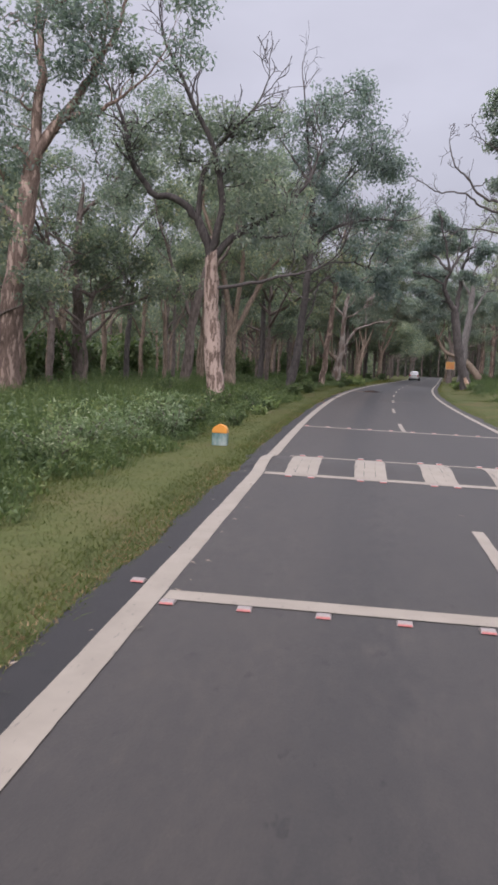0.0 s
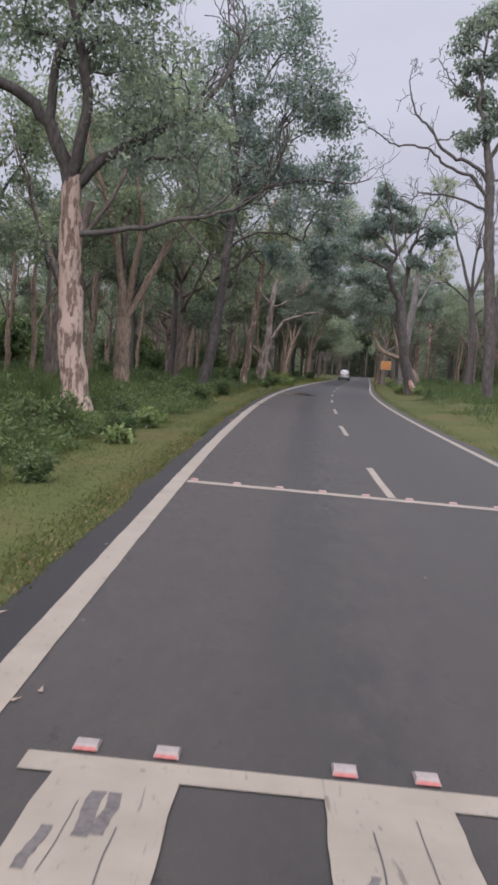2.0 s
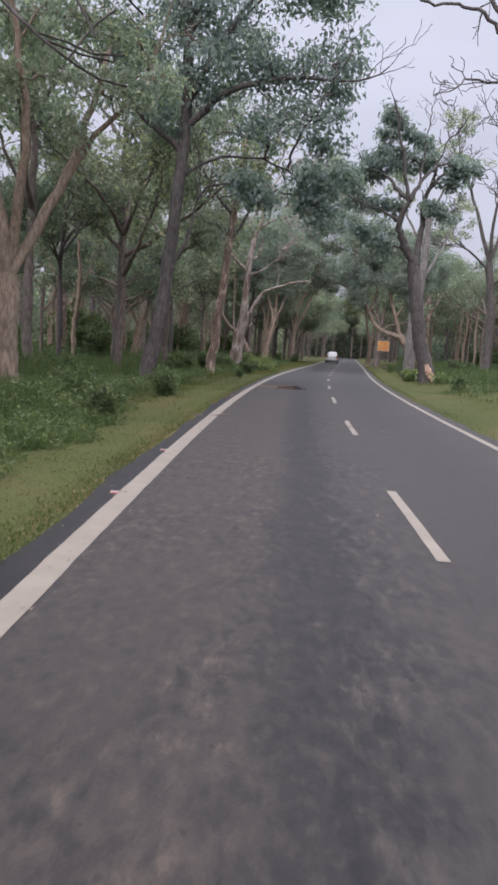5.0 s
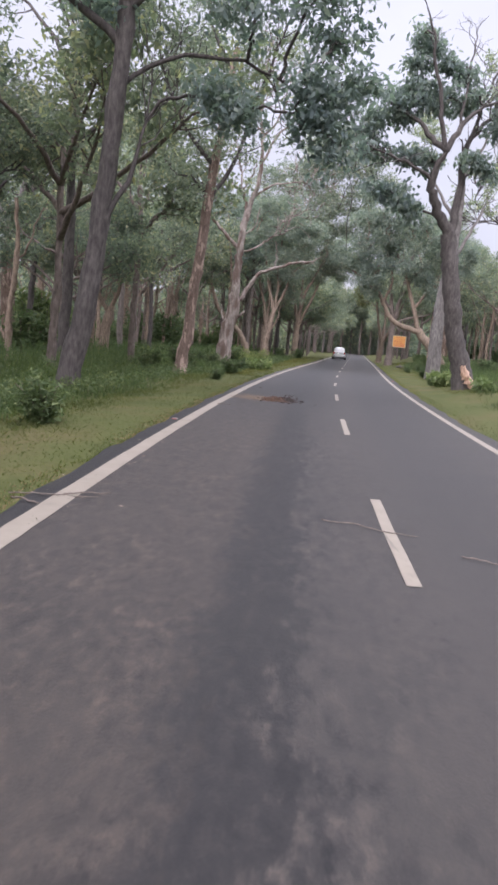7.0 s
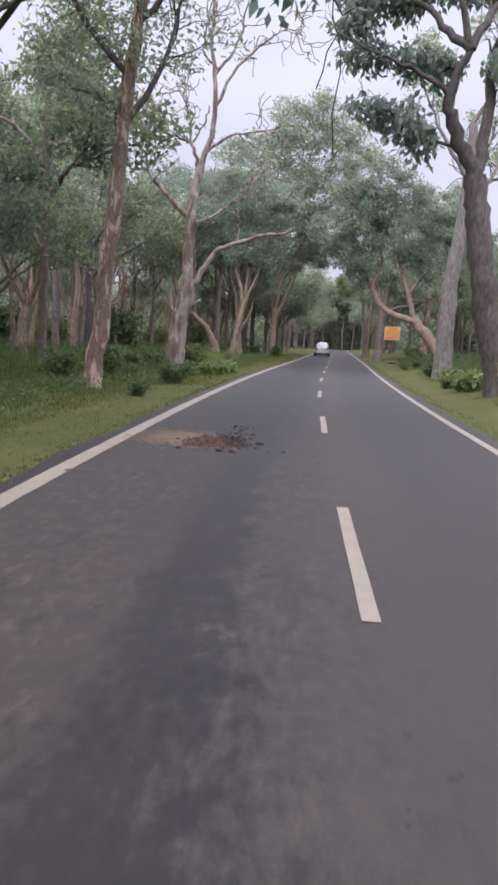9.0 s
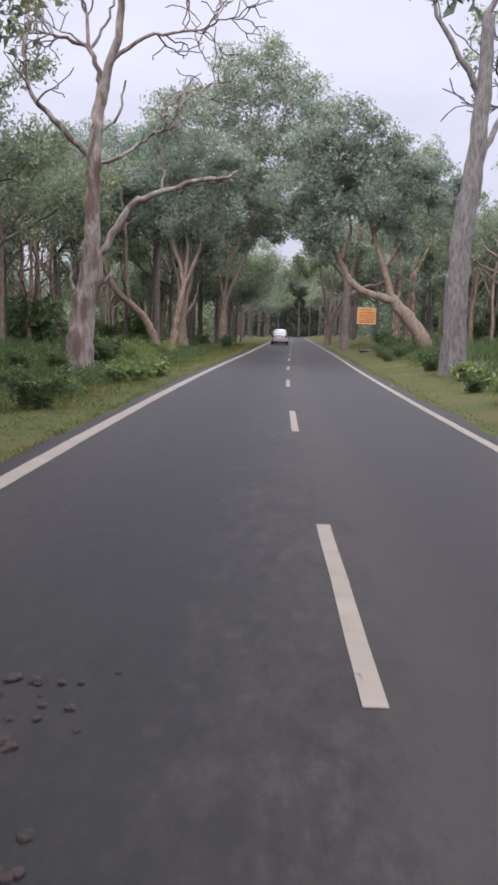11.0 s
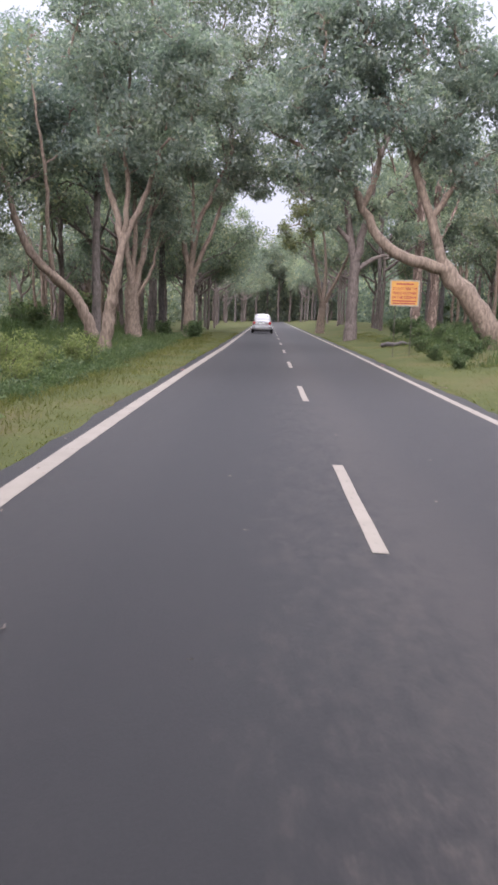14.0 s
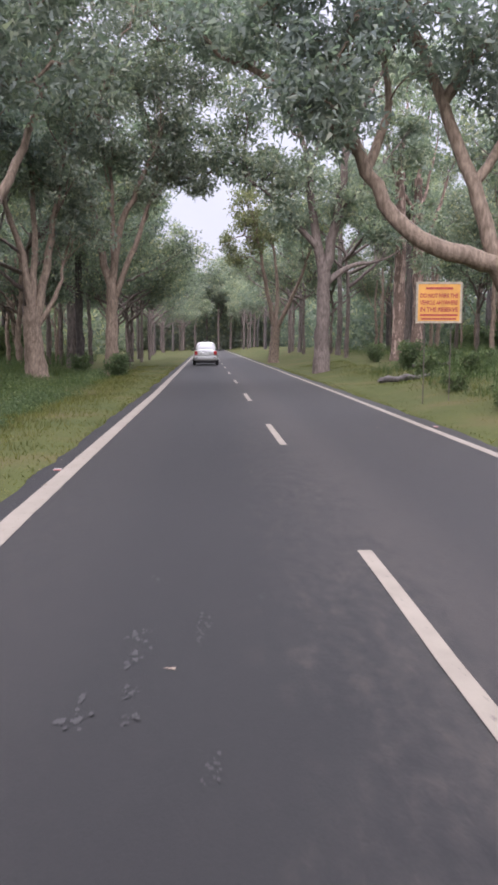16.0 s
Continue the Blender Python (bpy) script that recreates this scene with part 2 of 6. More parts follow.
    col = mixc(n, l, "MULTIPLY", 0.6, col, ramp_out(n, l, grit.outputs[0], [(0.3, (0.72, 0.72, 0.72)), (0.7, (1.28, 1.28, 1.28))]))
    l.new(col, b.inputs["Base Color"])
    b.inputs["Roughness"].default_value = 0.8
    b.inputs["Specular IOR Level"].default_value = 0.3
    bumped(n, l, b, grit.outputs[0], 0.4, 0.006)
    return m


def paint_mat(name, low, power):
    m, n, l, b = mat(name)
    t = tex(n, l, "Noise", 2.5, 8)
    f = tex(n, l, "Noise", 30, 6, (1, 0.3, 1))
    col = ramp_out(n, l, t.outputs[0], [(0.3, (0.117, 0.0985, 0.0745)), (0.7, (0.153, 0.131, 0.101))])
    wear = ramp_out(n, l, f.outputs[0], [(0.27, (0.35, 0.34, 0.34)), (0.38, (1, 1, 1))])
    crack = tex(n, l, "Noise", 11, 4, (1, 0.05, 1))
    worn = ramp_out(n, l, crack.outputs[0], [(low, (0.3, 0.3, 0.31)), (low + 0.04, (1, 1, 1))])
    l.new(mixc(n, l, "MULTIPLY", power, mixc(n, l, "MULTIPLY", 0.8, col, wear), worn), b.inputs["Base Color"])
    b.inputs["Roughness"].default_value = 0.75
    bumped(n, l, b, f.outputs[0], 0.25, 0.004)
    return m


def soil_mat():
    m, n, l, b = mat("grassy_soil")
    big = tex(n, l, "Noise", 0.35, 6)
    fine = tex(n, l, "Noise", 9, 7)
    a = ramp_out(n, l, big.outputs[0], [(0.32, (0.036, 0.044, 0.014)), (0.5, (0.048, 0.054, 0.018)), (0.68, (0.066, 0.056, 0.026))])
    f = ramp_out(n, l, fine.outputs[0], [(0.25, (0.75, 0.72, 0.68)), (0.5, (1, 1, 1)), (0.75, (1.15, 1.12, 1.05))])
    l.new(mixc(n, l, "MULTIPLY", 0.9, a, f), b.inputs["Base Color"])
    b.inputs["Roughness"].default_value = 0.95
    b.inputs["Specular IOR Level"].default_value = 0.08
    bumped(n, l, b, fine.outputs[0], 0.5, 0.04)
    return m


M_ASPH, M_SOIL = asphalt_mat(), soil_mat()
M_PAINT, M_WORN = paint_mat("road_paint", 0.27, 0.5), paint_mat("worn_road_paint", 0.335, 0.7)
M_BROWN = bark("bark_brown", (0.06, 0.048, 0.042), (0.175, 0.143, 0.122))
M_DARK = bark("bark_dark", (0.036, 0.032, 0.03), (0.105, 0.092, 0.085))
M_GREY = bark("bark_grey", (0.07, 0.064, 0.06), (0.2, 0.182, 0.168))
M_FOREST = bark("bark_forest", (0.055, 0.047, 0.041), (0.16, 0.135, 0.117))
M_PEEL = bark("bark_peeling", (0.06, 0.04, 0.031), (0.2, 0.145, 0.115), (0.3, 0.228, 0.188), 0.478, 2.4, 0.035)
M_RED = bark("bark_reddish", (0.072, 0.05, 0.04), (0.19, 0.138, 0.11), (0.28, 0.21, 0.17), 0.555, 1.7, 0.025)
M_PALE = bark("bark_bleached", (0.12, 0.1, 0.085), (0.32, 0.275, 0.24), (0.105, 0.075, 0.06), 0.53)
M_TAN = bark("bark_tan", (0.085, 0.064, 0.047), (0.24, 0.185, 0.14))
M_WOOD = plain("torn_wood", (0.36, 0.235, 0.16), 0.8, vary=0.4, scale=6, bump=0.6)
# crown leaves: pale blue-grey haze over the canopy is mixed into these greens
M_LEAF = leafy("leaves_green", (0.125, 0.155, 0.137), (0.230, 0.262, 0.228), (0.319, 0.327, 0.252))
M_LEAFD = leafy("leaves_dark", (0.108, 0.132, 0.133), (0.199, 0.231, 0.226), (0.265, 0.287, 0.257))
M_LEAFB = leafy("leaves_broad", (0.103, 0.131, 0.140), (0.190, 0.227, 0.233), (0.252, 0.280, 0.269))
M_LEAFF = leafy("leaves_forest", (0.086, 0.107, 0.097), (0.166, 0.190, 0.159), (0.282, 0.276, 0.192), 0.6, 0.5, 0.2)
M_LEAFY = leafy("leaves_yellowing", (0.09, 0.1, 0.06), (0.165, 0.168, 0.098), (0.24, 0.21, 0.11))
M_GRASS = leafy("short_grass", (0.0531, 0.0679, 0.0235), (0.0705, 0.0818, 0.0296), (0.1009, 0.0922, 0.0409), 0.6, 0.5, 0.2)
M_GRASS2 = leafy("yellowing_grass", (0.0720, 0.0774, 0.0234), (0.1026, 0.1026, 0.0333), (0.1440, 0.1242, 0.0522), 0.6, 0.5, 0.2)
M_TALL = leafy("tall_grass", (0.0369, 0.0594, 0.0234), (0.0666, 0.0945, 0.0351), (0.0954, 0.1125, 0.0450), 0.6, 0.35, 0.2)
M_HERB = leafy("herb_leaves", (0.0440, 0.0660, 0.0317), (0.0810, 0.1100, 0.0502), (0.1188, 0.1390, 0.0678), 0.6, 0.35, 0.18)


# ---------------------------------------------------------------- shape helpers
def part(name, bm, material, parent=None, label=""):
    me = bpy.data.meshes.new(name)
    bm.normal_update()
    bm.to_mesh(me)
    bm.free()
    me.materials.append(material)
    ob = new(name, me)
    ob.parent = parent
    return tagged(ob, label)


def solid(name, verts, faces, material, parent=None, label="", smooth=False, uv=None):
    """One mesh from arrays of places and of faces with equal numbers of corners."""
    me = bpy.data.meshes.new(name)
    verts, faces = np.asarray(verts, np.float32), np.asarray(faces, np.int32)
    k = faces.shape[1]
    me.vertices.add(len(verts))
    me.vertices.foreach_set("co", verts.ravel())
    me.loops.add(faces.size)
    me.loops.foreach_set("vertex_index", faces.ravel())
    me.polygons.add(len(faces))
    me.polygons.foreach_set("loop_start", np.arange(0, faces.size, k, dtype=np.int32))
    if uv is not None:
        layer = me.uv_layers.new(name="UVMap")
        layer.data.foreach_set("uv", np.asarray(uv, np.float32)[faces.ravel()].ravel())
    me.update(calc_edges=True)
    me.validate()
    if smooth:
        me.polygons.foreach_set("use_smooth", np.ones(len(faces), bool))
    me.materials.append(material)
    ob = new(name, me)
    ob.parent = parent
    return tagged(ob, label)


def empty_at(name, m):
    ob = new(name)
    ob.empty_display_size = 0.2
    ob.matrix_basis = m
    return ob


def box_bm(bm, size, at=(0, 0, 0), bevel=0.0, turn=None):
    m = Matrix.Translation(at) @ (turn or Matrix()) @ Matrix.Diagonal((*size, 1))
    r = bmesh.ops.create_cube(bm, size=1.0, matrix=m)
    if bevel:
        vs = set(r["verts"])
        bmesh.ops.bevel(bm, geom=[e for e in bm.edges if e.verts[0] in vs], offset=bevel, segments=2, affect="EDGES", profile=0.6)
    return bm


# ---------------------------------------------------------------- the road's line
BEND = (8.6426, 8.1158, 2.6562, -1.3994, -0.6780, 0.4782)


def half_l(y):
    """From the centre line to the edge line of the left lane."""
    u = np.clip(np.asarray(y, float), -5, 100) / 60 - 1
    return 2.8485 + -0.0140 * u + -0.3933 * u ** 2 + 0.0894 * u ** 3


def half_r(y):
    u = np.clip(np.asarray(y, float), -5, 100) / 60 - 1
    return 2.5271 + 0.1772 * u + 0.0389 * u ** 2


def mid(y):
    """x of the road's centre line at y; straight before and after the fitted bend."""
    y = np.asarray(y, float)
    c = np.clip(y, -5, 100)
    u = c / 60 - 1
    x = sum(k * u ** i for i, k in enumerate(BEND))
    return x + bend_slope(y) * (y - c)


def bend_slope(y):
    u = np.clip(np.asarray(y, float), -5, 100) / 60 - 1
    return sum(i * k * u ** (i - 1) for i, k in enumerate(BEND) if i) / 60


def hump(y):
    """The speed hump's height."""
    u = (np.asarray(y, float) - 7.75) / 2.3
    return np.where((u > 0) & (u < 1), 0.085 * np.sin(np.pi * np.clip(u, 0, 1)) ** 1.4, 0.0)


def lay(y, lat, z=0.0):
    """Places from metres along and across the road."""
    y, lat = np.broadcast_arrays(np.asarray(y, float), np.asarray(lat, float))
    s = bend_slope(y)
    k = 1 / np.sqrt(1 + s * s)
    return np.stack([mid(y) + lat * k, y - lat * s * k, np.broadcast_to(z, y.shape) + 0.0 * y], -1)


def step(a, b, v):
    u = np.clip((v - a) / (b - a), 0, 1)
    return u * u * (3 - 2 * u)


def rise(y, lat):
    """The ground's height beside the road: a low bank on the outer side, a shallow fall on the other."""
    y, lat = np.asarray(y, float), np.asarray(lat, float)
    w = 0.05 * np.sin(0.9 * y + lat) + 0.05 * np.sin(0.37 * y - 0.8 * lat + 1) + 0.04 * np.sin(1.7 * lat + 0.5 * y)
    out = 0.55 * step(3.2, 8, lat) + 0.6 * step(8, 30, lat) - 0.25 * step(3.2, 8, -lat) - 0.3 * step(8, 40, -lat)
    return out + w * step(3.1, 5, np.abs(lat)) + 0.02 * step(3.0, 3.4, np.abs(lat))


def ground_xy(x, y):
    """The ground's height under a place."""
    return float(rise(y, (x - float(mid(y))) / math.sqrt(1 + float(bend_slope(y)) ** 2)))


def sheet(name, ys, lats, zf, material, parent=None, label="", uv=True):
    Y, A = np.meshgrid(ys, lats, indexing="ij")
    V = lay(Y, A, zf(Y, A)).reshape(-1, 3)
    n, k = Y.shape
    i = (np.arange(n - 1)[:, None] * k + np.arange(k - 1)[None, :]).ravel()
    F = np.stack([i, i + 1, i + k + 1, i + k], -1)
    return solid(name, V, F, material, parent, label, True, np.stack([A.ravel(), Y.ravel()], -1))


# ground, one sheet to the horizon
g_y = np.concatenate([[-900, -300, -120, -60, -30], np.arange(-15, 131, 1.0), np.arange(135, 300, 6), [340, 420, 600, 1000, 2200]])
g_half = np.array([2.6, 2.95, 3.15, 3.4, 3.8, 4.3, 5, 6, 7, 8.5, 10, 13, 17, 22, 30, 45, 70, 120, 250, 600, 1500])
g_lat = np.concatenate([-g_half[::-1], g_half])
ground = sheet("ground", g_y, g_lat, lambda y, a: np.where(np.abs(a) < 2.7, -0.06, rise(y, a) - 0.03 * (np.abs(a) < 3.3)), M_SOIL)
tagged(ground, "grassy forest floor with bare soil patches along the road", "ground", kind="structure")

# road: asphalt with a ragged edge and the speed hump in it
r_y = np.concatenate([[-60, -30], np.arange(-12, 7.4, 0.4), np.arange(7.4, 10.2, 0.1), np.arange(10.4, 130, 0.4), np.arange(132, 420, 6)])
rng = np.random.default_rng(5)
edge_n = np.convolve(rng.normal(0, 1, len(r_y) + 8), np.ones(3) / 3, "same")[: len(r_y)] * 0.07
r_lat = np.array([-3.1, -2.98, -2.6, -2.2, -1.8, -1.2, -0.6, 0, 0.6, 1.2, 1.8, 2.4, 2.9, 3.02])


def road_z(y, a):
    return hump(y) * step(2.95, 2.5, np.abs(a)) - 0.05 * (np.abs(a) > 3.0)


Yr, Ar = np.meshgrid(r_y, r_lat, indexing="ij")
Zr = road_z(Yr, Ar)
A0 = Ar.copy()
Ar = Ar.copy()
wide_l, wide_r = half_l(r_y) - 2.70, half_r(r_y) - 2.56
Ar += np.where(Ar < 0, -wide_l[:, None], wide_r[:, None]) * np.clip(np.abs(Ar) / 2.6, 0, 1)
Ar[:, 0] += edge_n
Ar[:, 1] += edge_n
Ar[:, -1] += edge_n[::-1]
Ar[:, -2] += edge_n[::-1]
nr, kr = Yr.shape
ir = (np.arange(nr - 1)[:, None] * kr + np.arange(kr - 1)[None, :]).ravel()
road = solid("road", lay(Yr, Ar, Zr).reshape(-1, 3), np.stack([ir, ir + 1, ir + kr + 1, ir + kr], -1), M_ASPH, None, "", True,
             np.stack([A0.ravel(), Yr.ravel()], -1))
tagged(road, "worn grey asphalt road with dark oily wheel track and speed hump", "road", kind="structure")


def strip(name, y0, y1, a0, a1, n=2, wob=0.0, label="", lift=0.006, side=0, paint=M_PAINT, skew=0.0, grow=0.0):
    """A painted stripe that follows the road and its hump; side -1 or 1 keeps it by that edge."""
    ys, lats = np.linspace(y0, y1, n), np.linspace(a0, a1, max(2, int(abs(a1 - a0) / 0.25) + 1))
    Y, A = np.meshgrid(ys, lats, indexing="ij")
    if wob:
        r = np.random.default_rng(int(abs(y0) * 100 + abs(a0) * 10))
        A = A + np.convolve(r.normal(0, wob, n), np.ones(3) / 3, "same")[:, None]
    A = A * (1 + grow * step(18, 30, Y)) + 0.13 * grow * step(18, 30, Y)
    if side:
        A = A + (half_r(Y) if side > 0 else -half_l(Y))
    Y = Y - skew * (A - a0)
    V = lay(Y, A, road_z(Y, A) + lift).reshape(-1, 3)
    k = len(lats)
    i = (np.arange(n - 1)[:, None] * k + np.arange(k - 1)[None, :]).ravel()
    return solid(name, V, np.stack([i, i + 1, i + k + 1, i + k], -1), paint, road, label, True)


strip("edge_line", -12, 260, -0.085, 0.085, 2700, 0.003, "cream white painted edge line", side=-1, grow=0.17)
strip("edge_line", -12, 260, -0.075, 0.075, 2700, 0.003, "cream white painted edge line", side=1)
strip("lane_dash", 1.9, 4.66, -0.06, 0.05, 10, 0.004)
for i in range(27):
    y0 = 16.85 + 8.92 * i - (0.35 if i == 5 else 0.0)
    off = (-0.08, -0.06, 0.03, 0.02, 0.0, -0.05, -0.075, -0.08, -0.085)[i] if i < 9 else -0.09
    strip("lane_dash", y0 if i else 16.955, y0 + 2.97, off - 0.052, off + 0.052, 10, 0.004)
for y0, w in ((1.67, 0.2), (7.7, 0.18), (9.98, 0.14), (16.76, 0.19)):
    e = float(half_l(y0))
    strip("cross_line", y0, y0 + w, -e + (0.28 if 9 < y0 < 12 else 0.1), float(half_r(y0)) - 0.1, 4, 0, "cream white painted line across the road", skew=0.02 if y0 > 12 else -0.015 if y0 < 4 else 0.0)
for a in (-2.13, -1.19, -0.25, 0.69, 1.63):
    strip("hump_stripe", 7.84, 10.0, a, a + 0.44, 26, 0.008, "cream white worn stripe over the hump", 0.009, 0, M_WORN)
# long thin cracks in the stripes and two scuffed patches
M_CRACK = plain("cracked_paint", (0.036, 0.032, 0.029), 0.9, vary=0.4, scale=20)
M_SCUFF = plain("scuffed_paint", (0.05, 0.043, 0.039), 0.85, vary=0.45, scale=40)
for k, a in enumerate((-2.13, -1.19, -0.25, 0.69, 1.63)):
    cr_ = np.random.default_rng(90 + k)
    for at in (0.14, 0.29):
        y0 = 7.95
        while y0 < 9.7:
            y1 = min(9.88, y0 + cr_.uniform(0.25, 0.7))
            w = cr_.uniform(0.0016, 0.0038)
            off = a + at + cr_.normal(0, 0.008)
            strip("crack", y0, y1, off - w, off + w, 9, 0.004, "", 0.0115, 0, M_CRACK)
            y0 = y1 + cr_.uniform(0.04, 0.3)
for y0, y1, a, w in ((9.55, 9.86, -1.93, 0.026), (9.57, 9.86, -1.885, 0.022), (9.35, 9.6, -2.04, 0.018), (9.4, 9.5, -1.08, 0.014)):
    strip("scuff", y0, y1, a - w, a + w, 9, 0.012, "", 0.0105, 0, M_SCUFF)


def stain(y, lat, size, seed):
    """A small pale splash dried on the asphalt, broken into flecks."""
    r = np.random.default_rng(seed)
    vs, fs = [], []
    for k in range(14):
        cy, ca, w = y + r.normal(0, 1.5 * size), lat + r.normal(0, 0.6 * size), size * r.uniform(0.06, 0.34)
        a = np.linspace(0, 2 * np.pi, 9, endpoint=False)
        q = w * r.uniform(0.5, 1.2, 9)
        first = len(vs)
        vs += [tuple(p) for p in lay(cy + 1.9 * q * np.sin(a), ca + q * np.cos(a), 0.003 + 0.0004 * k)]
        fs += [(first, first + m, first + m + 1) for m in range(1, 8)]
    return solid("splash_stain", vs, fs, M_STAIN, road)


M_STAIN = plain("dried_splash", (0.021, 0.02, 0.0192), 0.9, vary=0.4, scale=14)
for k, (y, lat, size) in enumerate(((79.79, -1.72, 0.055), (79.98, -1.51, 0.04), (79.76, -1.49, 0.03), (80.67, -1.54, 0.05), (80.38, -1.53, 0.045), (80.78, -1.21, 0.04), (80.62, -1.23, 0.035), (79.35, -1.17, 0.03), (81.25, -0.87, 0.025), (81.6, -1.5, 0.03))):
    stain(y, lat, size, 60 + k)


# ---------------------------------------------------------------- trees
def tubes(lines, sides):
    """Tapered tubes along lines of (places, radii): verts and quads."""
    vs, fs, off = [], [], 0
    ang = np.linspace(0, 2 * np.pi, sides, endpoint=False)
    for p, r in lines:
        p, r = np.asarray(p, float), np.asarray(r, float)
        d = np.gradient(p, axis=0)
        d /= np.linalg.norm(d, axis=1)[:, None] + 1e-9
        ref = np.array([0.37, 0.85, 0.12]) if abs(d[0][2]) > 0.5 else np.array([0.1, 0.2, 0.97])
        a = np.cross(d, ref)
        a /= np.linalg.norm(a, axis=1)[:, None] + 1e-9
        b = np.cross(d, a)
        ring = p[:, None, :] + r[:, None, None] * (np.cos(ang)[None, :, None] * a[:, None, :] + np.sin(ang)[None, :, None] * b[:, None, :])
        n = len(p)
        vs.append(ring.reshape(-1, 3))
        i = np.arange(n - 1)[:, None] * sides + np.arange(sides)[None, :]
        j = np.arange(n - 1)[:, None] * sides + (np.arange(sides)[None, :] + 1) % sides
        fs.append((np.stack([i, j, j + sides, i + sides], -1).reshape(-1, 4)) + off)
        off += n * sides
    return np.concatenate(vs), np.concatenate(fs)


def smooth_line(p, r, n, rg, wob):
    """A finer, slightly crooked line through a few places."""
    p, r = np.asarray(p, float), np.asarray(r, float)
    t = np.concatenate([[0], np.cumsum(np.linalg.norm(np.diff(p, axis=0), axis=1))])
    u = np.linspace(0, t[-1], n)
    q = np.stack([np.interp(u, t, p[:, k]) for k in range(3)], -1)
    for _ in range(2):
        q[1:-1] = 0.25 * q[:-2] + 0.5 * q[1:-1] + 0.25 * q[2:]
    q[1:-1] += rg.normal(0, wob, (n - 2, 3))
    return q, np.interp(u, t, r)


def leaves(centres, per, spread, size, rg, droop=0.3, aspect=0.5, tri=True):
    """Many small folded leaves round the twig tips."""
    c = np.repeat(centres, per, 0)
    n = len(c)
    o = rg.normal(0, 1, (n, 3))
    o /= np.linalg.norm(o, axis=1)[:, None]
    c = c + o * (rg.uniform(0, 1, n) ** 0.55)[:, None] * np.array([1.5, 1.5, 1.05]) * spread
    d = rg.normal(0, 1, (n, 3))
    d[:, 2] -= droop * 1.5
    d /= np.linalg.norm(d, axis=1)[:, None]
    s = np.cross(d, rg.normal(0, 1, (n, 3)))
    s /= np.linalg.norm(s, axis=1)[:, None] + 1e-9
    up = np.cross(s, d)
    L = size * rg.uniform(0.6, 1.35, n)[:, None]
    W = L * aspect * 0.5
    if tri:
        return np.stack([c - s * W * 0.9, c + s * W * 0.9, c + d * L], 1).reshape(-1, 3), np.arange(3 * n).reshape(-1, 3)
    m = c + d * L * 0.45
    v = np.stack([c, m + s * W + up * W * 0.35, c + d * L, m - s * W + up * W * 0.35], 1).reshape(-1, 3)
    f = np.arange(4 * n).reshape(-1, 4)
    return v, f


class Growth:
    """Limbs that fork again and again; each limb keeps its own branches."""

    def __init__(self, seed, crook=0.12, lift=0.25, levels=3, kids=(5, 4, 3), ratio=0.58, fine=0.007, keep=0.55):
        self.rg = np.random.default_rng(seed)
        self.crook, self.lift, self.levels, self.kids, self.ratio = crook, lift, levels, kids, ratio
        self.limbs, self.tips, self.fine, self.keep = [], [], fine, keep

    def limb(self):
        self.limbs.append({"thick": [], "thin": []})

    def branch(self, p, d, length, r, level, leafy_=True):
        rg, n = self.rg, 6 if level < 3 else 4
        d = d / np.linalg.norm(d)
        pts = [np.array(p, float)]
        for k in range(n - 1):
            d = d + rg.normal(0, self.crook * (1 + 0.4 * level), 3) + np.array([0, 0, self.lift * 0.25])
            d /= np.linalg.norm(d)
            pts.append(pts[-1] + d * length / (n - 1))
        pts = np.array(pts)
        rad = np.linspace(r, max(r * 0.35, self.fine), n)
        self.limbs[-1]["thick" if level <= 1 else "thin"].append((pts, rad))
        self.fork(pts, rad, length, level, leafy_)

    def fork(self, pts, rad, length, level, leafy_):
        rg = self.rg
        if level >= self.levels:
            if leafy_:
                self.tips += [pts[-1], pts[-2], pts[len(pts) // 2]]
            return
        for k in range(self.kids[min(level, len(self.kids) - 1)]):
            u = rg.uniform(0.35, 1.0) if k else 1.0
            i = min(len(pts) - 2, int(u * (len(pts) - 1)))
            d = pts[i + 1] - pts[i]
            d /= np.linalg.norm(d) + 1e-9
            side = np.cross(d, rg.normal(0, 1, 3))
            side /= np.linalg.norm(side) + 1e-9
            a = rg.uniform(0.35, 1.0)
            self.branch(pts[i] + (pts[i + 1] - pts[i]) * (u * (len(pts) - 1) - i), d * math.cos(a) + side * math.sin(a) + np.array([0, 0, self.lift * 0.5]),
                        length * self.ratio * rg.uniform(0.75, 1.25), max(self.fine, rad[i] * self.keep), level + 1, leafy_)


def weld(sets):
    """Several sets of verts and quads as one."""
    vs, fs, off = [], [], 0
    for v, f in sets:
        vs.append(v)
        fs.append(f + off)
        off += len(v)
    return np.concatenate(vs), np.concatenate(fs)


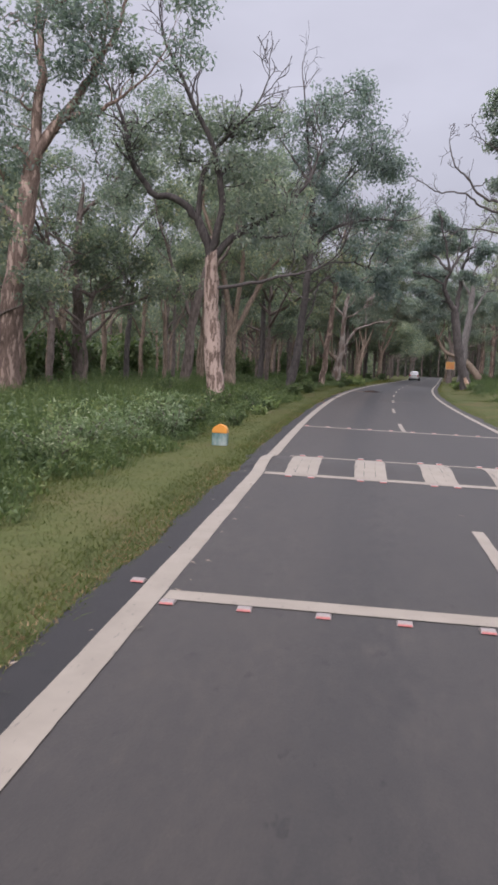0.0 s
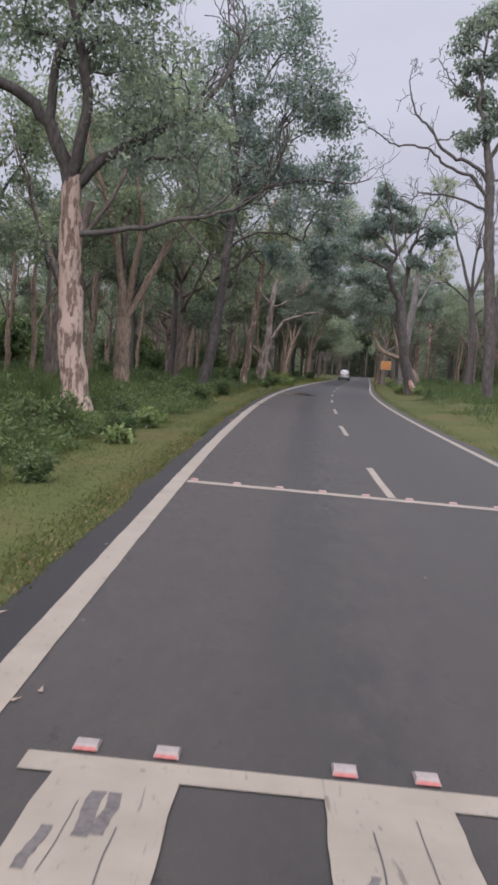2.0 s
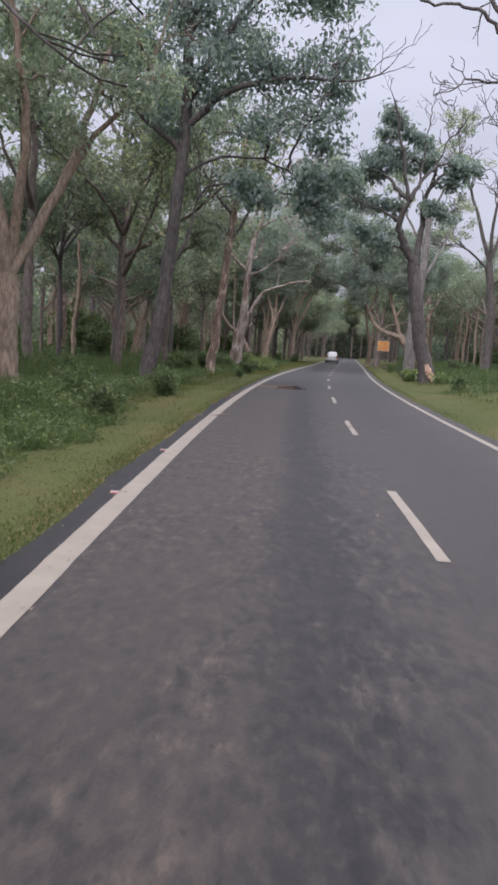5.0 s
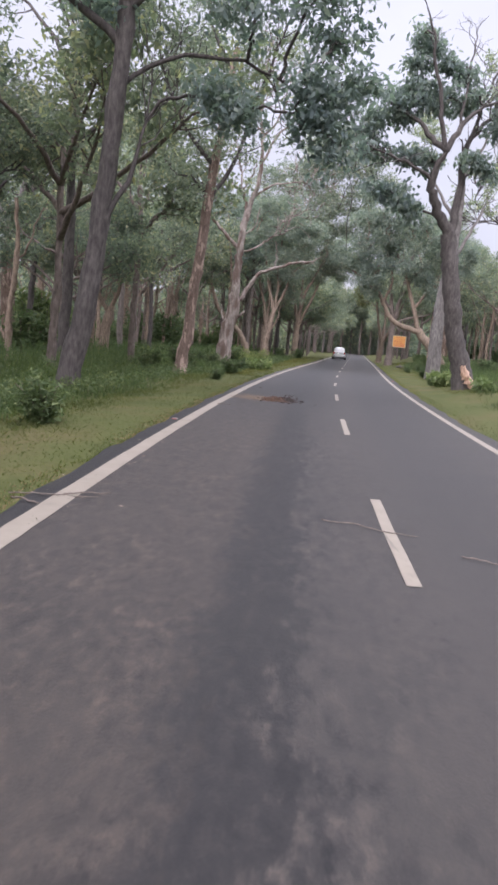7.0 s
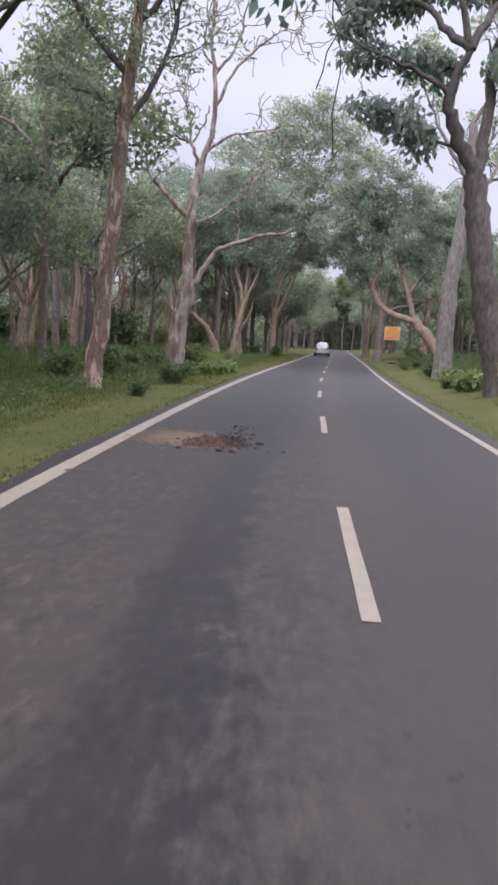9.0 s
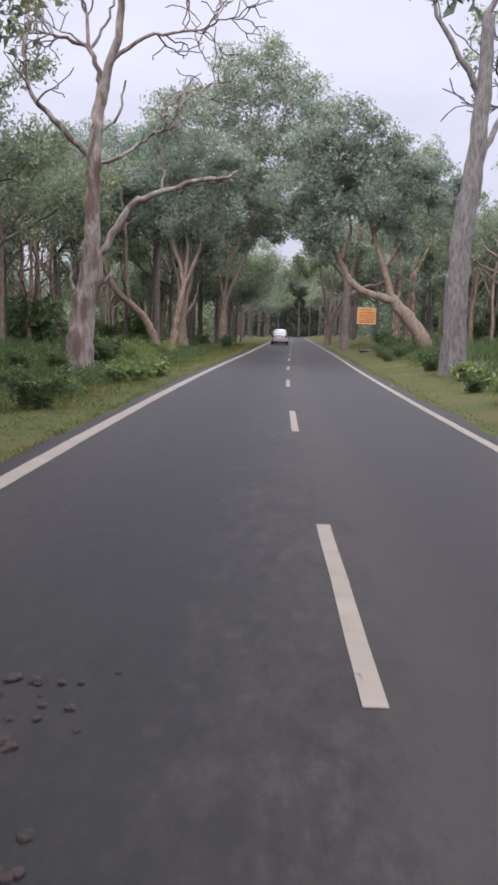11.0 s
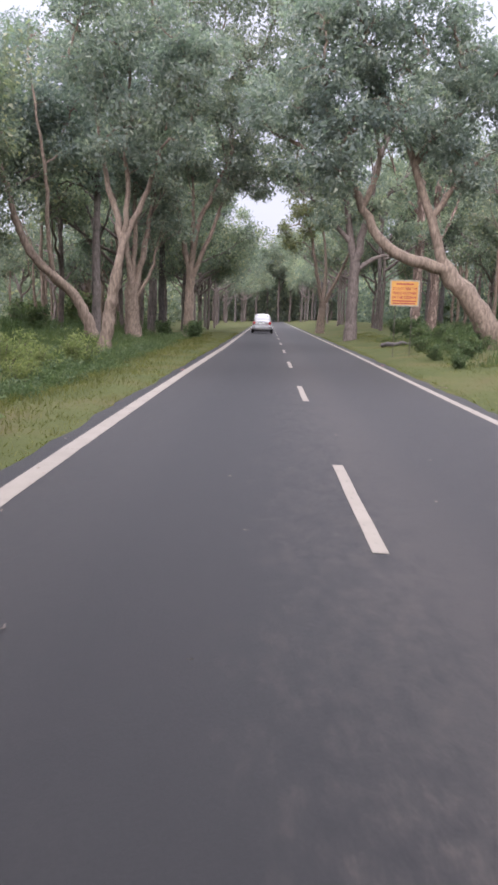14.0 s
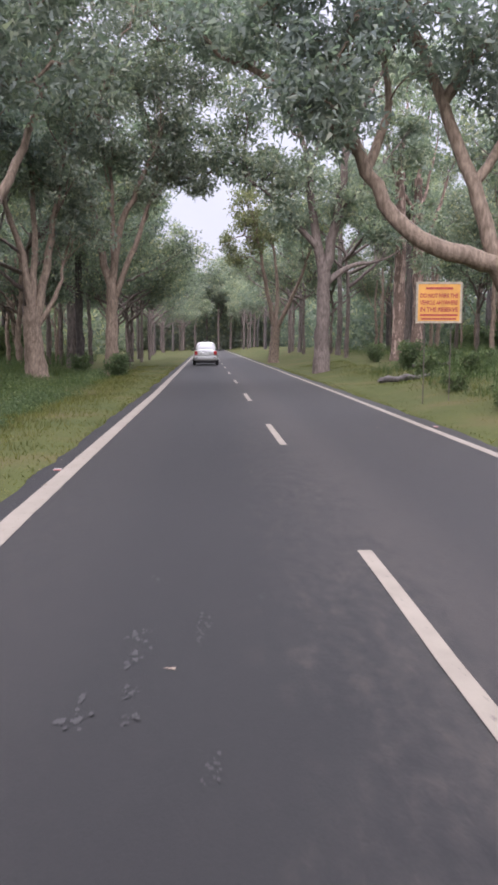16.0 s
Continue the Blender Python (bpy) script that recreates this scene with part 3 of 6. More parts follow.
def tree(name, base, trunk, limbs, bark_mat, leaf_mat, seed, label, leaf=0.17, per=34, spread=0.30, reach=2.6, levels=3, kids=(5, 4, 3), crook=0.12, lift=0.25,
         bare=(), droop=0.3, aspect=0.5, twig_mat=None, flare=1.35, group="", turn=0.0, depth=0.35, ratio=0.58, root=False, whole=False, tri=True, start=0.45, fine=0.007, keep=0.55,
         mass=(), dense=1.0, clean=()):
    """A tree: trunk through (side, height, radius), limbs through (side, height) from a radius down; bare names the limbs without leaves; whole joins the limbs to the trunk."""
    g = Growth(seed, crook, lift, levels, kids, ratio, fine, keep)
    rg = g.rg
    x, y = base
    tp = np.array([(a, 0.0, b) for a, b, _ in trunk])
    tr = np.array([c for _, _, c in trunk])
    tp[1:-1, 1] += rg.normal(0, 0.06, len(tp) - 2)
    q, r = smooth_line(tp, tr, max(16, 5 * len(tp)), rg, 0.02)
    low = np.clip(1 - (q[:, 2] - q[0, 2]) / 0.9, 0, 1)
    r = r * (1 + (flare - 1) * low ** 2) * (1 + rg.normal(0, 0.035, len(r)))
    anchors = q.copy()
    for i, (pts, r0) in enumerate(limbs):
        pp = np.array([(k[0], k[2] if len(k) > 2 else 0.0, k[1]) for k in pts], float)
        span = np.linalg.norm(pp[-1] - pp[0])
        near = anchors[np.argmin((anchors[:, 0] - pp[0, 0]) ** 2 + (anchors[:, 2] - pp[0, 2]) ** 2)]
        pp[:, 1] += near[1] + (0 if len(pts[0]) > 2 else np.linspace(0, 1, len(pp)) ** 1.3 * rg.uniform(-depth, depth) * span)
        pp[0] = near
        lq, lr = smooth_line(pp, np.linspace(r0, max(0.03, r0 * 0.38), len(pp)), max(8, 3 * len(pp)), rg, 0.035)
        g.limb()
        g.limbs[-1]["thick"].append((lq, lr))
        anchors = np.concatenate([anchors, lq])
        if i in clean:
            continue
        cut = int(len(lq) * (start if span > 2.2 else 0.2))
        g.fork(lq[cut:], lr[cut:], min(reach, 0.8 * span + 0.6), 1, i not in bare)
        g.branch(lq[-1], lq[-1] - lq[-3], reach * 0.8, lr[-1], 1, i not in bare)
    if root:
        d = q[-1] - q[-3]
        for k in range(3):
            g.limb()
            g.branch(q[-1] - d * 0.2, d / np.linalg.norm(d) + rg.normal(0, 0.5, 3), reach, r[-1] * 0.6, 1, True)
    tips, twigs = list(g.tips), []
    for dx, cz, cr in mass:
        n = max(10, int(18 * dense * cr * cr))
        o = rg.normal(0, 1, (n, 3))
        o *= ((rg.uniform(0.05, 1, n) ** 0.45) / np.linalg.norm(o, axis=1))[:, None]
        heart = np.array([dx, rg.uniform(-0.5, 0.5) * cr, cz])
        c = heart + o * np.array([1.08, 1.35, 0.82]) * cr
        near = anchors[np.argmin(np.linalg.norm(anchors - heart, axis=1) + 0.8 * np.clip(anchors[:, 2] - heart[2] + 0.4, 0, None))]
        way = np.linalg.norm(heart - near)
        if way > 0.5:
            stem = smooth_line([near, near * 0.62 + heart * 0.38 + np.array([0, 0, 0.16 * way]) + rg.normal(0, 0.07 * way, 3), heart + rg.normal(0, 0.1, 3), heart + (heart - near) / way * 0.5 * cr],
                               [min(0.075, 0.025 + 0.014 * way), 0.045, 0.03, fine], 12, rg, 0.05)
            twigs.append(stem)
            anchors = np.concatenate([anchors, stem[0][3:]])
        for j in range(0, n, 3):
            far = np.linalg.norm(anchors - c[j], axis=1) + 0.6 * np.clip(anchors[:, 2] - c[j][2] + 0.3, 0, None)
            s = anchors[np.argmin(far)]
            bow = (s + c[j]) / 2 + rg.normal(0, 0.12, 3) + np.array([0, 0, 0.1 * np.linalg.norm(c[j] - s)])
            twigs.append(smooth_line([s, bow, c[j]], [min(0.06, 0.012 + 0.012 * np.linalg.norm(c[j] - s)), 0.018, fine], 6, rg, 0.03))
        tips += list(np.repeat(c, 2, 0)) if cr < 1.4 else list(c)
    g.tips = tips
    z = ground_xy(x + trunk[0][0], y)
    top = empty_at(name, pose(x, y, z, 0, 0, turn))
    drop = np.array([0, 0, z])
    trunk_set = tubes([(q, r)], 14)
    trunk_set = (trunk_set[0] + rg.normal(0, 0.012, trunk_set[0].shape), trunk_set[1])
    if whole:
        solid("trunk", trunk_set[0] - drop, trunk_set[1], bark_mat, top, "", True)
        v, f = weld([tubes(k["thick"], 5) for k in g.limbs] + [tubes(k["thin"][::2], 3) for k in g.limbs if k["thin"]])
        tagged(solid("branchwork", v - drop, f, bark_mat, top, "", True), kind="stuff")
    else:
        solid("trunk", trunk_set[0] - drop, trunk_set[1], bark_mat, top, "", True)
        for k in g.limbs:
            v, f = tubes(k["thick"][:1], 7)
            limb = solid("limb", v - drop, f, twig_mat or bark_mat, top, "", True)
            for extra in k["thick"][1:]:
                v, f = tubes([extra], 6)
                solid("branch", v - drop, f, twig_mat or bark_mat, limb, "", True)
            if k["thin"]:
                v, f = tubes(k["thin"], 3)
                tagged(solid("twig_spray", v - drop, f, twig_mat or bark_mat, limb, "", True), kind="stuff")
    if twigs:
        v, f = tubes(twigs, 4)
        tagged(solid("twig_spray", v - drop, f, twig_mat or bark_mat, top, "", True), kind="stuff")
    if leaf_mat and g.tips:
        v, f = leaves(np.array(g.tips), per, spread, leaf, rg, droop, aspect, tri)
        solid("crown", v - drop, f, leaf_mat, top)
    return tagged(top, label, "tree", group)


# peeling tree by the road, the first large one
tree("tree", (-1.4, 27.5), [(0.0, -0.5, 0.36), (-0.27, 1.1, 0.32), (-0.48, 3.3, 0.28), (-0.56, 5.25, 0.25), (-0.57, 6.1, 0.07)],
     [([(-0.55, 5.3), (-0.7, 5.9), (-1.15, 6.6), (-1.6, 7.3), (-2.8, 7.4), (-3.4, 8.3), (-3.7, 9.6)], 0.2),
      ([(-0.55, 5.45), (-0.4, 6.1), (-0.1, 7.1), (-0.4, 8.7), (-1.2, 10.4), (-1.9, 11.6)], 0.17),
      ([(-0.54, 5.3), (0.0, 6.0), (1.2, 6.9), (2.1, 7.4), (2.9, 8.6)], 0.16),
      ([(-0.5, 4.2), (1.2, 4.5), (2.4, 4.75), (3.4, 5.0)], 0.08),
      ([(-1.2, 6.6), (-1.0, 8.2), (-0.2, 9.6), (0.8, 10.4)], 0.12)],
     M_PEEL, M_LEAFD, 11, "old roadside tree with flaking pink-grey bark and dead top", leaf=0.16, per=22, spread=0.45, bare=(0, 1, 2, 3, 4), twig_mat=M_DARK, reach=2.0, kids=(5, 7, 4), fine=0.013, keep=0.62, dense=1.4,
     mass=[(-3.4, 10.0, 0.9), (-2.4, 10.4, 0.85), (-3.8, 9.1, 0.85), (-1.3, 10.2, 0.95), (-0.3, 10.0, 0.95), (0.8, 9.8, 0.95), (1.5, 10.1, 0.74), (-2.1, 9.3, 1.0), (0.2, 8.7, 1.0), (1.3, 8.4, 0.95), (-0.8, 8.2, 0.75),
           (0.8, 7.1, 0.9), (2.0, 7.4, 0.85), (-3.2, 8.0, 0.74), (0.9, 6.1, 0.6), (2.2, 6.2, 0.74), (-3.9, 7.4, 0.6)])
tree("tree", (-7.4, 21.5), [(0.05, -0.4, 0.40), (0.1, 2.0, 0.36), (0.2, 3.8, 0.33), (0.45, 5.6, 0.3), (0.75, 7.4, 0.25)],
     [([(0.75, 7.4), (1.4, 8.5), (2.3, 10.0), (2.8, 11.5)], 0.2), ([(0.7, 7.3), (0.9, 10.0), (0.6, 12.0)], 0.18), ([(0.3, 5.0), (-1.2, 7.0), (-2.2, 9.0)], 0.14),
      ([(1.4, 8.5), (2.6, 8.8), (3.4, 9.6)], 0.1)],
     M_RED, M_LEAFD, 12, "tall reddish-brown trunk tree with a dense dark crown", leaf=0.16, per=27, spread=0.36,
     mass=[(0.6, 10.7, 1.4), (2.4, 10.0, 1.0), (-0.2, 9.1, 1.1), (2.7, 11.3, 0.9), (1.4, 11.8, 1.1), (0.0, 7.6, 0.8), (1.9, 8.5, 0.7), (-1.6, 10.5, 1.3)])
tree("tree", (-8.5, 33), [(0.0, -0.3, 0.27), (-0.1, 3.0, 0.23), (-0.15, 6.4, 0.18), (0.0, 9.0, 0.05)],
     [([(-0.1, 5.0), (-1.6, 7.4), (-2.4, 9.2)], 0.11), ([(0.0, 7.6), (1.3, 8.8), (2.2, 10.4)], 0.11), ([(-0.05, 1.2), (-0.9, 3.0), (-1.9, 5.2)], 0.1)],
     M_BROWN, M_LEAFD, 13, "slender brown tree with a dark crown and low limb", leaf=0.16, per=24, spread=0.40,
     mass=[(1.1, 9.4, 1.3), (0.3, 11.2, 1.1), (-0.9, 7.8, 1.2), (1.7, 8.0, 1.1), (-2.1, 6.5, 1.2), (1.1, 6.7, 1.0), (-1.2, 9.6, 1.2)])
tree("tree", (-4.2, 36), [(0.0, -0.3, 0.26), (0.34, 3.5, 0.2), (1.1, 6.5, 0.16)],
     [([(0.35, 3.4), (-0.6, 5.6), (-1.2, 7.4)], 0.12), ([(0.8, 5.2), (1.9, 6.6), (2.6, 8.2)], 0.1)],
     M_BROWN, M_LEAF, 14, "crooked brown tree leaning over the undergrowth", leaf=0.16, per=29)
tree("tree", (-2.6, 42.5), [(0.0, -0.4, 0.36), (0.0, 1.4, 0.3), (-0.02, 2.9, 0.29)],
     [([(-0.02, 2.7), (-0.2, 4.5), (-0.5, 6.1), (-1.1, 7.9), (-1.7, 9.6)], 0.2), ([(0.0, 2.8), (0.3, 4.9), (0.6, 6.7), (0.3, 8.4), (0.2, 10.2)], 0.16), ([(0.1, 2.6), (1.0, 4.9), (1.5, 6.4), (1.8, 8.0), (2.0, 10.0)], 0.17),
      ([(1.0, 4.9), (1.4, 5.8), (2.1, 7.1), (3.2, 8.2), (3.5, 9.6)], 0.11)],
     M_TAN, M_LEAF, 15, "pale brown trunk splitting low into several upright limbs", leaf=0.16, per=22, spread=0.36, flare=1.15, reach=2.4,
     bare=(0, 1, 2, 3), dense=1.5,
     mass=[(-1.7, 10.6, 0.93), (-0.5, 11.0, 0.93), (0.9, 11.3, 0.93), (2.3, 10.9, 0.93), (3.5, 11.0, 0.74), (-1.1, 9.3, 0.84), (0.3, 9.6, 0.93), (1.7, 9.7, 0.84), (3.1, 9.4, 0.84), (1.0, 8.3, 0.74), (2.3, 8.0, 0.84),
           (3.5, 8.1, 0.74), (-0.7, 7.9, 0.65), (1.6, 6.9, 0.65), (-1.4, 6.0, 0.74), (-2.6, 9.0, 0.9), (-2.4, 7.2, 0.8), (-0.2, 12.4, 0.9), (2.0, 12.4, 0.9)])
tree("tree", (0.7, 50), [(-0.25, -0.4, 0.29), (0.17, 1.7, 0.26), (0.42, 3.9, 0.24), (0.6, 6.6, 0.22), (0.75, 9.0, 0.2), (0.7, 12.5, 0.17)],
     [([(0.5, 7.0), (1.8, 8.2), (3.6, 8.4), (5.4, 7.6)], 0.07), ([(0.6, 9.0), (2.2, 10.4), (4.3, 10.9), (5.8, 10.8)], 0.14), ([(0.65, 10.0), (2.0, 12.6), (3.4, 14.6)], 0.13),
      ([(0.7, 12.3), (-0.4, 14.2), (-1.6, 15.6)], 0.11), ([(0.6, 8.2), (-1.2, 9.6), (-2.6, 11.2)], 0.12), ([(0.7, 12.4), (1.2, 14.4), (2.0, 16.4)], 0.12), ([(0.5, 3.6), (1.0, 5.2), (1.3, 6.6)], 0.09), ([(0.7, 12.4), (0.1, 16.0), (-0.3, 19.2)], 0.11), ([(2.0, 12.6), (3.6, 14.2), (4.6, 15.2)], 0.06)],
     M_DARK, M_LEAFB, 16, "tall dark leaning tree with a high crown of broad leaves", bare=tuple(range(9)), fine=0.011, tri=False, kids=(3, 4, 2), start=0.45, leaf=0.22, per=22, spread=0.45, droop=0.6, aspect=0.46, dense=1.1,
     mass=[(1.6, 18.2, 1.4), (3.3, 17.4, 1.5), (0.6, 17.0, 1.5), (-0.8, 16.2, 1.4), (3.4, 19.0, 1.0), (4.2, 15.6, 1.6), (2.2, 15.0, 1.7), (0.1, 14.6, 1.6), (5.0, 14.1, 1.35), (6.0, 12.0, 1.0), (4.2, 11.2, 1.35), (2.4, 12.7, 1.4), (5.3, 9.7, 0.85),
           (3.6, 9.2, 0.85), (1.5, 10.9, 1.3), (0.7, 13.1, 1.3), (5.9, 10.6, 0.7), (0.0, 9.4, 1.0), (-0.9, 11.6, 1.2), (5.7, 14.3, 1.0),
           (3.4, 6.9, 0.6), (5.2, 6.8, 0.55), (5.9, 6.2, 0.45), (5.3, 7.8, 0.65), (5.8, 8.9, 0.6), (6.4, 7.8, 0.4), (2.9, 7.4, 0.5), (5.8, 7.2, 0.55)])
tree("tree", (2.7, 61), [(0.0, -0.4, 0.25), (0.2, 1.8, 0.21), (0.41, 4.1, 0.19), (0.6, 6.6, 0.18), (0.9, 9.3, 0.15), (1.2, 12.0, 0.1)],
     [([(0.6, 6.4), (1.5, 8.0), (1.9, 10.0)], 0.1), ([(0.9, 9.2), (2.2, 10.4), (2.8, 12.2)], 0.09), ([(0.7, 7.6), (-0.6, 9.0), (-1.4, 10.8)], 0.09), ([(1.1, 11.0), (0.2, 12.6), (0.0, 14.0)], 0.08)],
     M_RED, M_LEAFD, 17, "slim roadside tree with flaking red-brown bark", bare=(1,), fine=0.012, kids=(5, 6, 3), start=0.3, leaf=0.16, per=20, spread=0.42, twig_mat=M_DARK,
     mass=[(1.5, 8.4, 0.8), (0.1, 8.4, 0.8), (-0.6, 9.3, 1.0), (0.9, 9.8, 1.0), (-0.7, 7.4, 0.7), (0.1, 6.8, 0.6), (-0.2, 11.6, 1.2), (0.4, 13.2, 1.1), (-1.8, 10.8, 1.2)])
tree("tree", (-7.0, 72), [(0.3, -0.5, 0.42), (0.1, 2.2, 0.36), (0.0, 4.6, 0.32), (0.03, 6.0, 0.26)],
     [([(0.03, 5.9), (-0.8, 7.4), (-1.6, 9.4)], 0.16), ([(0.03, 5.8), (1.2, 6.6), (2.4, 6.7)], 0.12), ([(0.03, 6.0), (0.6, 8.2), (1.0, 10.4)], 0.15)],
     M_RED, M_LEAF, 18, "weathered red-brown trunk with bare grey side limbs", leaf=0.19, per=25, bare=(1,), twig_mat=M_GREY)
tree("tree", (-2.7, 76.7), [(0.0, -0.5, 0.34), (0.1, 1.0, 0.3), (0.3, 2.4, 0.26)],
     [([(0.25, 2.2), (-0.5, 3.6), (-1.0, 5.0)], 0.15), ([(0.3, 2.3), (0.8, 3.8), (1.1, 5.6)], 0.15)],
     M_TAN, M_LEAF, 19, "short pale trunk with a low bushy crown", leaf=0.19, per=29, flare=1.2)
tree("dead_tree", (4.6, 75.3), [(-0.4, -0.5, 0.5), (-0.3, 1.0, 0.4), (-0.24, 2.0, 0.37), (0.02, 2.9, 0.36), (0.06, 3.6, 0.3), (0.02, 4.5, 0.22), (0.08, 6.3, 0.2), (0.2, 7.6, 0.18), (0.4, 8.6, 0.17)],
     [([(0.1, 3.3, 0.0), (0.5, 3.9, 0.0), (0.8, 4.5, 0.05), (1.1, 5.1, 0.1), (1.8, 5.45, 0.1), (2.6, 5.7, 0.15), (3.4, 6.0, 0.2), (4.0, 6.05, 0.2)], 0.145), ([(0.1, 6.2), (0.8, 6.5), (1.3, 6.7), (1.7, 7.2), (2.5, 7.4), (2.7, 8.2)], 0.06), ([(0.0, 6.3), (-0.6, 6.9), (-1.4, 7.7), (-1.9, 8.3), (-2.0, 9.4)], 0.12),
      ([(0.35, 8.5), (0.0, 9.5), (-0.7, 9.8), (-1.4, 9.9)], 0.09), ([(0.4, 8.6), (0.8, 9.8), (0.9, 11.0), (0.8, 12.2), (0.5, 13.7), (0.7, 15.4)], 0.14), ([(0.6, 9.1), (1.4, 9.9), (2.3, 10.1), (3.2, 10.3)], 0.07), ([(0.9, 11.0), (1.5, 12.3), (2.4, 13.3), (3.4, 14.0)], 0.08),
      ([(0.8, 12.2), (1.5, 13.1), (1.8, 13.9), (2.0, 15.4)], 0.07), ([(0.0, 9.5), (-0.2, 10.6), (-0.5, 11.3)], 0.06), ([(0.8, 12.4), (0.2, 13.0), (0.4, 14.2)], 0.06), ([(0.0, 9.6), (0.4, 10.2), (0.6, 11.2)], 0.05),
      ([(3.9, 6.05), (4.3, 6.15), (4.6, 6.4)], 0.05), ([(3.4, 6.0), (3.9, 5.9), (4.3, 5.95)], 0.035), ([(0.2, 2.6), (0.45, 2.75), (0.62, 3.05)], 0.11), ([(-0.3, 2.2), (-0.6, 2.6), (-0.7, 3.3)], 0.08), ([(1.9, 5.5), (2.2, 6.3), (2.0, 7.0)], 0.04), ([(0.1, 7.0), (0.9, 7.6), (1.0, 8.6)], 0.05)],
     M_PALE, None, 20, "dead bleached tree with a peeling trunk and bare crooked limbs", reach=2.0, kids=(5, 6, 3), crook=0.25, twig_mat=M_PALE, ratio=0.62, fine=0.02, keep=0.66, start=0.3, depth=0.25, clean=(0, 10, 11, 12, 13, 14, 15, 16))
tree("tree", (6.3, 110), [(0.0, -0.5, 0.26), (0.02, 2.5, 0.21), (-0.02, 5.5, 0.19), (0.1, 9.0, 0.15), (0.0, 12.0, 0.1)],
     [([(0.0, 7.6), (-1.2, 9.4), (-2.0, 11.2)], 0.08), ([(0.1, 8.6), (1.3, 10.0), (2.0, 12.0)], 0.08), ([(0.0, 11.4), (-0.4, 13.2), (-0.2, 14.8)], 0.07)],
     M_FOREST, M_LEAFD, 44, "straight grey pole-like trunk with a high crown", bare=(0, 1, 2), clean=(0, 1, 2), leaf=0.22, per=26, spread=0.45, flare=1.2, dense=1.2,
     mass=[(-1.8, 11.4, 1.4), (1.6, 12.0, 1.4), (0.0, 13.4, 1.6), (-0.2, 10.0, 1.2), (1.4, 9.6, 1.0), (-1.6, 9.0, 1.0), (-2.6, 13.4, 1.4), (2.2, 14.2, 1.4), (-3.4, 11.0, 1.3), (-4.2, 9.2, 1.1), (0.0, 8.0, 0.8), (-5.2, 12.4, 1.3), (-3.0, 7.6, 0.9), (-6.8, 11.6, 1.4), (-6.4, 13.8, 1.4), (-4.4, 14.8, 1.4), (-8.4, 12.8, 1.4)])
tree("tree", (6.3, 106.5), [(0.2, -0.5, 0.34), (-0.15, 0.7, 0.3), (-0.8, 2.1, 0.25), (-2.0, 3.1, 0.22), (-3.0, 4.1, 0.19), (-3.7, 5.8, 0.16)],
     [([(-3.6, 5.6), (-3.95, 7.2), (-4.25, 8.6), (-4.8, 10.4), (-5.0, 12.2)], 0.15), ([(-1.8, 3.0), (-2.1, 5.0), (-2.0, 7.3), (-2.3, 9.1), (-2.6, 11.6)], 0.13), ([(-4.0, 7.0), (-5.2, 8.4), (-6.0, 10.0)], 0.1)],
     M_TAN, M_LEAFD, 21, "tan forked tree with one long curved limb", bare=(0, 1, 2), clean=(0, 1, 2), leaf=0.2, per=26, spread=0.43, flare=1.2, dense=1.3,
     mass=[(-4.6, 11.2, 1.3), (-2.6, 11.0, 1.3), (-3.2, 9.8, 0.9), (-1.6, 10.0, 0.9), (-5.8, 10.2, 1.1), (-0.6, 11.2, 1.2), (-5.2, 12.8, 1.4), (-2.8, 13.4, 1.5), (-0.2, 13.2, 1.4), (-3.6, 8.9, 0.6), (-1.2, 8.8, 0.7), (0.6, 9.6, 0.9)])
tree("tree", (7.25, 96), [(0.0, -0.5, 0.3), (0.05, 0.2, 0.25), (0.22, 1.2, 0.21), (0.5, 2.9, 0.19)],
     [([(0.5, 2.8), (0.68, 4.2), (0.3, 5.3), (-0.1, 7.2), (-0.5, 9.6)], 0.16), ([(0.55, 3.2), (0.95, 4.6), (1.5, 5.5), (2.0, 7.2), (2.6, 9.4)], 0.14), ([(0.68, 3.9), (0.85, 5.4), (0.8, 7.6), (0.9, 10.2)], 0.12)],
     M_TAN, M_LEAFD, 43, "smooth tan trunk in a narrow fork beside the verge", bare=(0, 1, 2), clean=(0, 1, 2), leaf=0.2, per=26, spread=0.43, flare=1.3, dense=1.3,
     mass=[(0.2, 8.6, 0.9), (1.8, 8.6, 0.9), (2.8, 9.4, 1.1), (0.6, 10.2, 1.2), (-1.0, 9.8, 1.0), (2.2, 11.0, 1.3), (-0.6, 11.8, 1.3), (1.0, 13.0, 1.4), (3.6, 10.6, 1.0), (0.0, 7.1, 0.7), (1.6, 7.0, 0.7), (2.7, 7.6, 0.8), (0.8, 7.8, 0.8)])
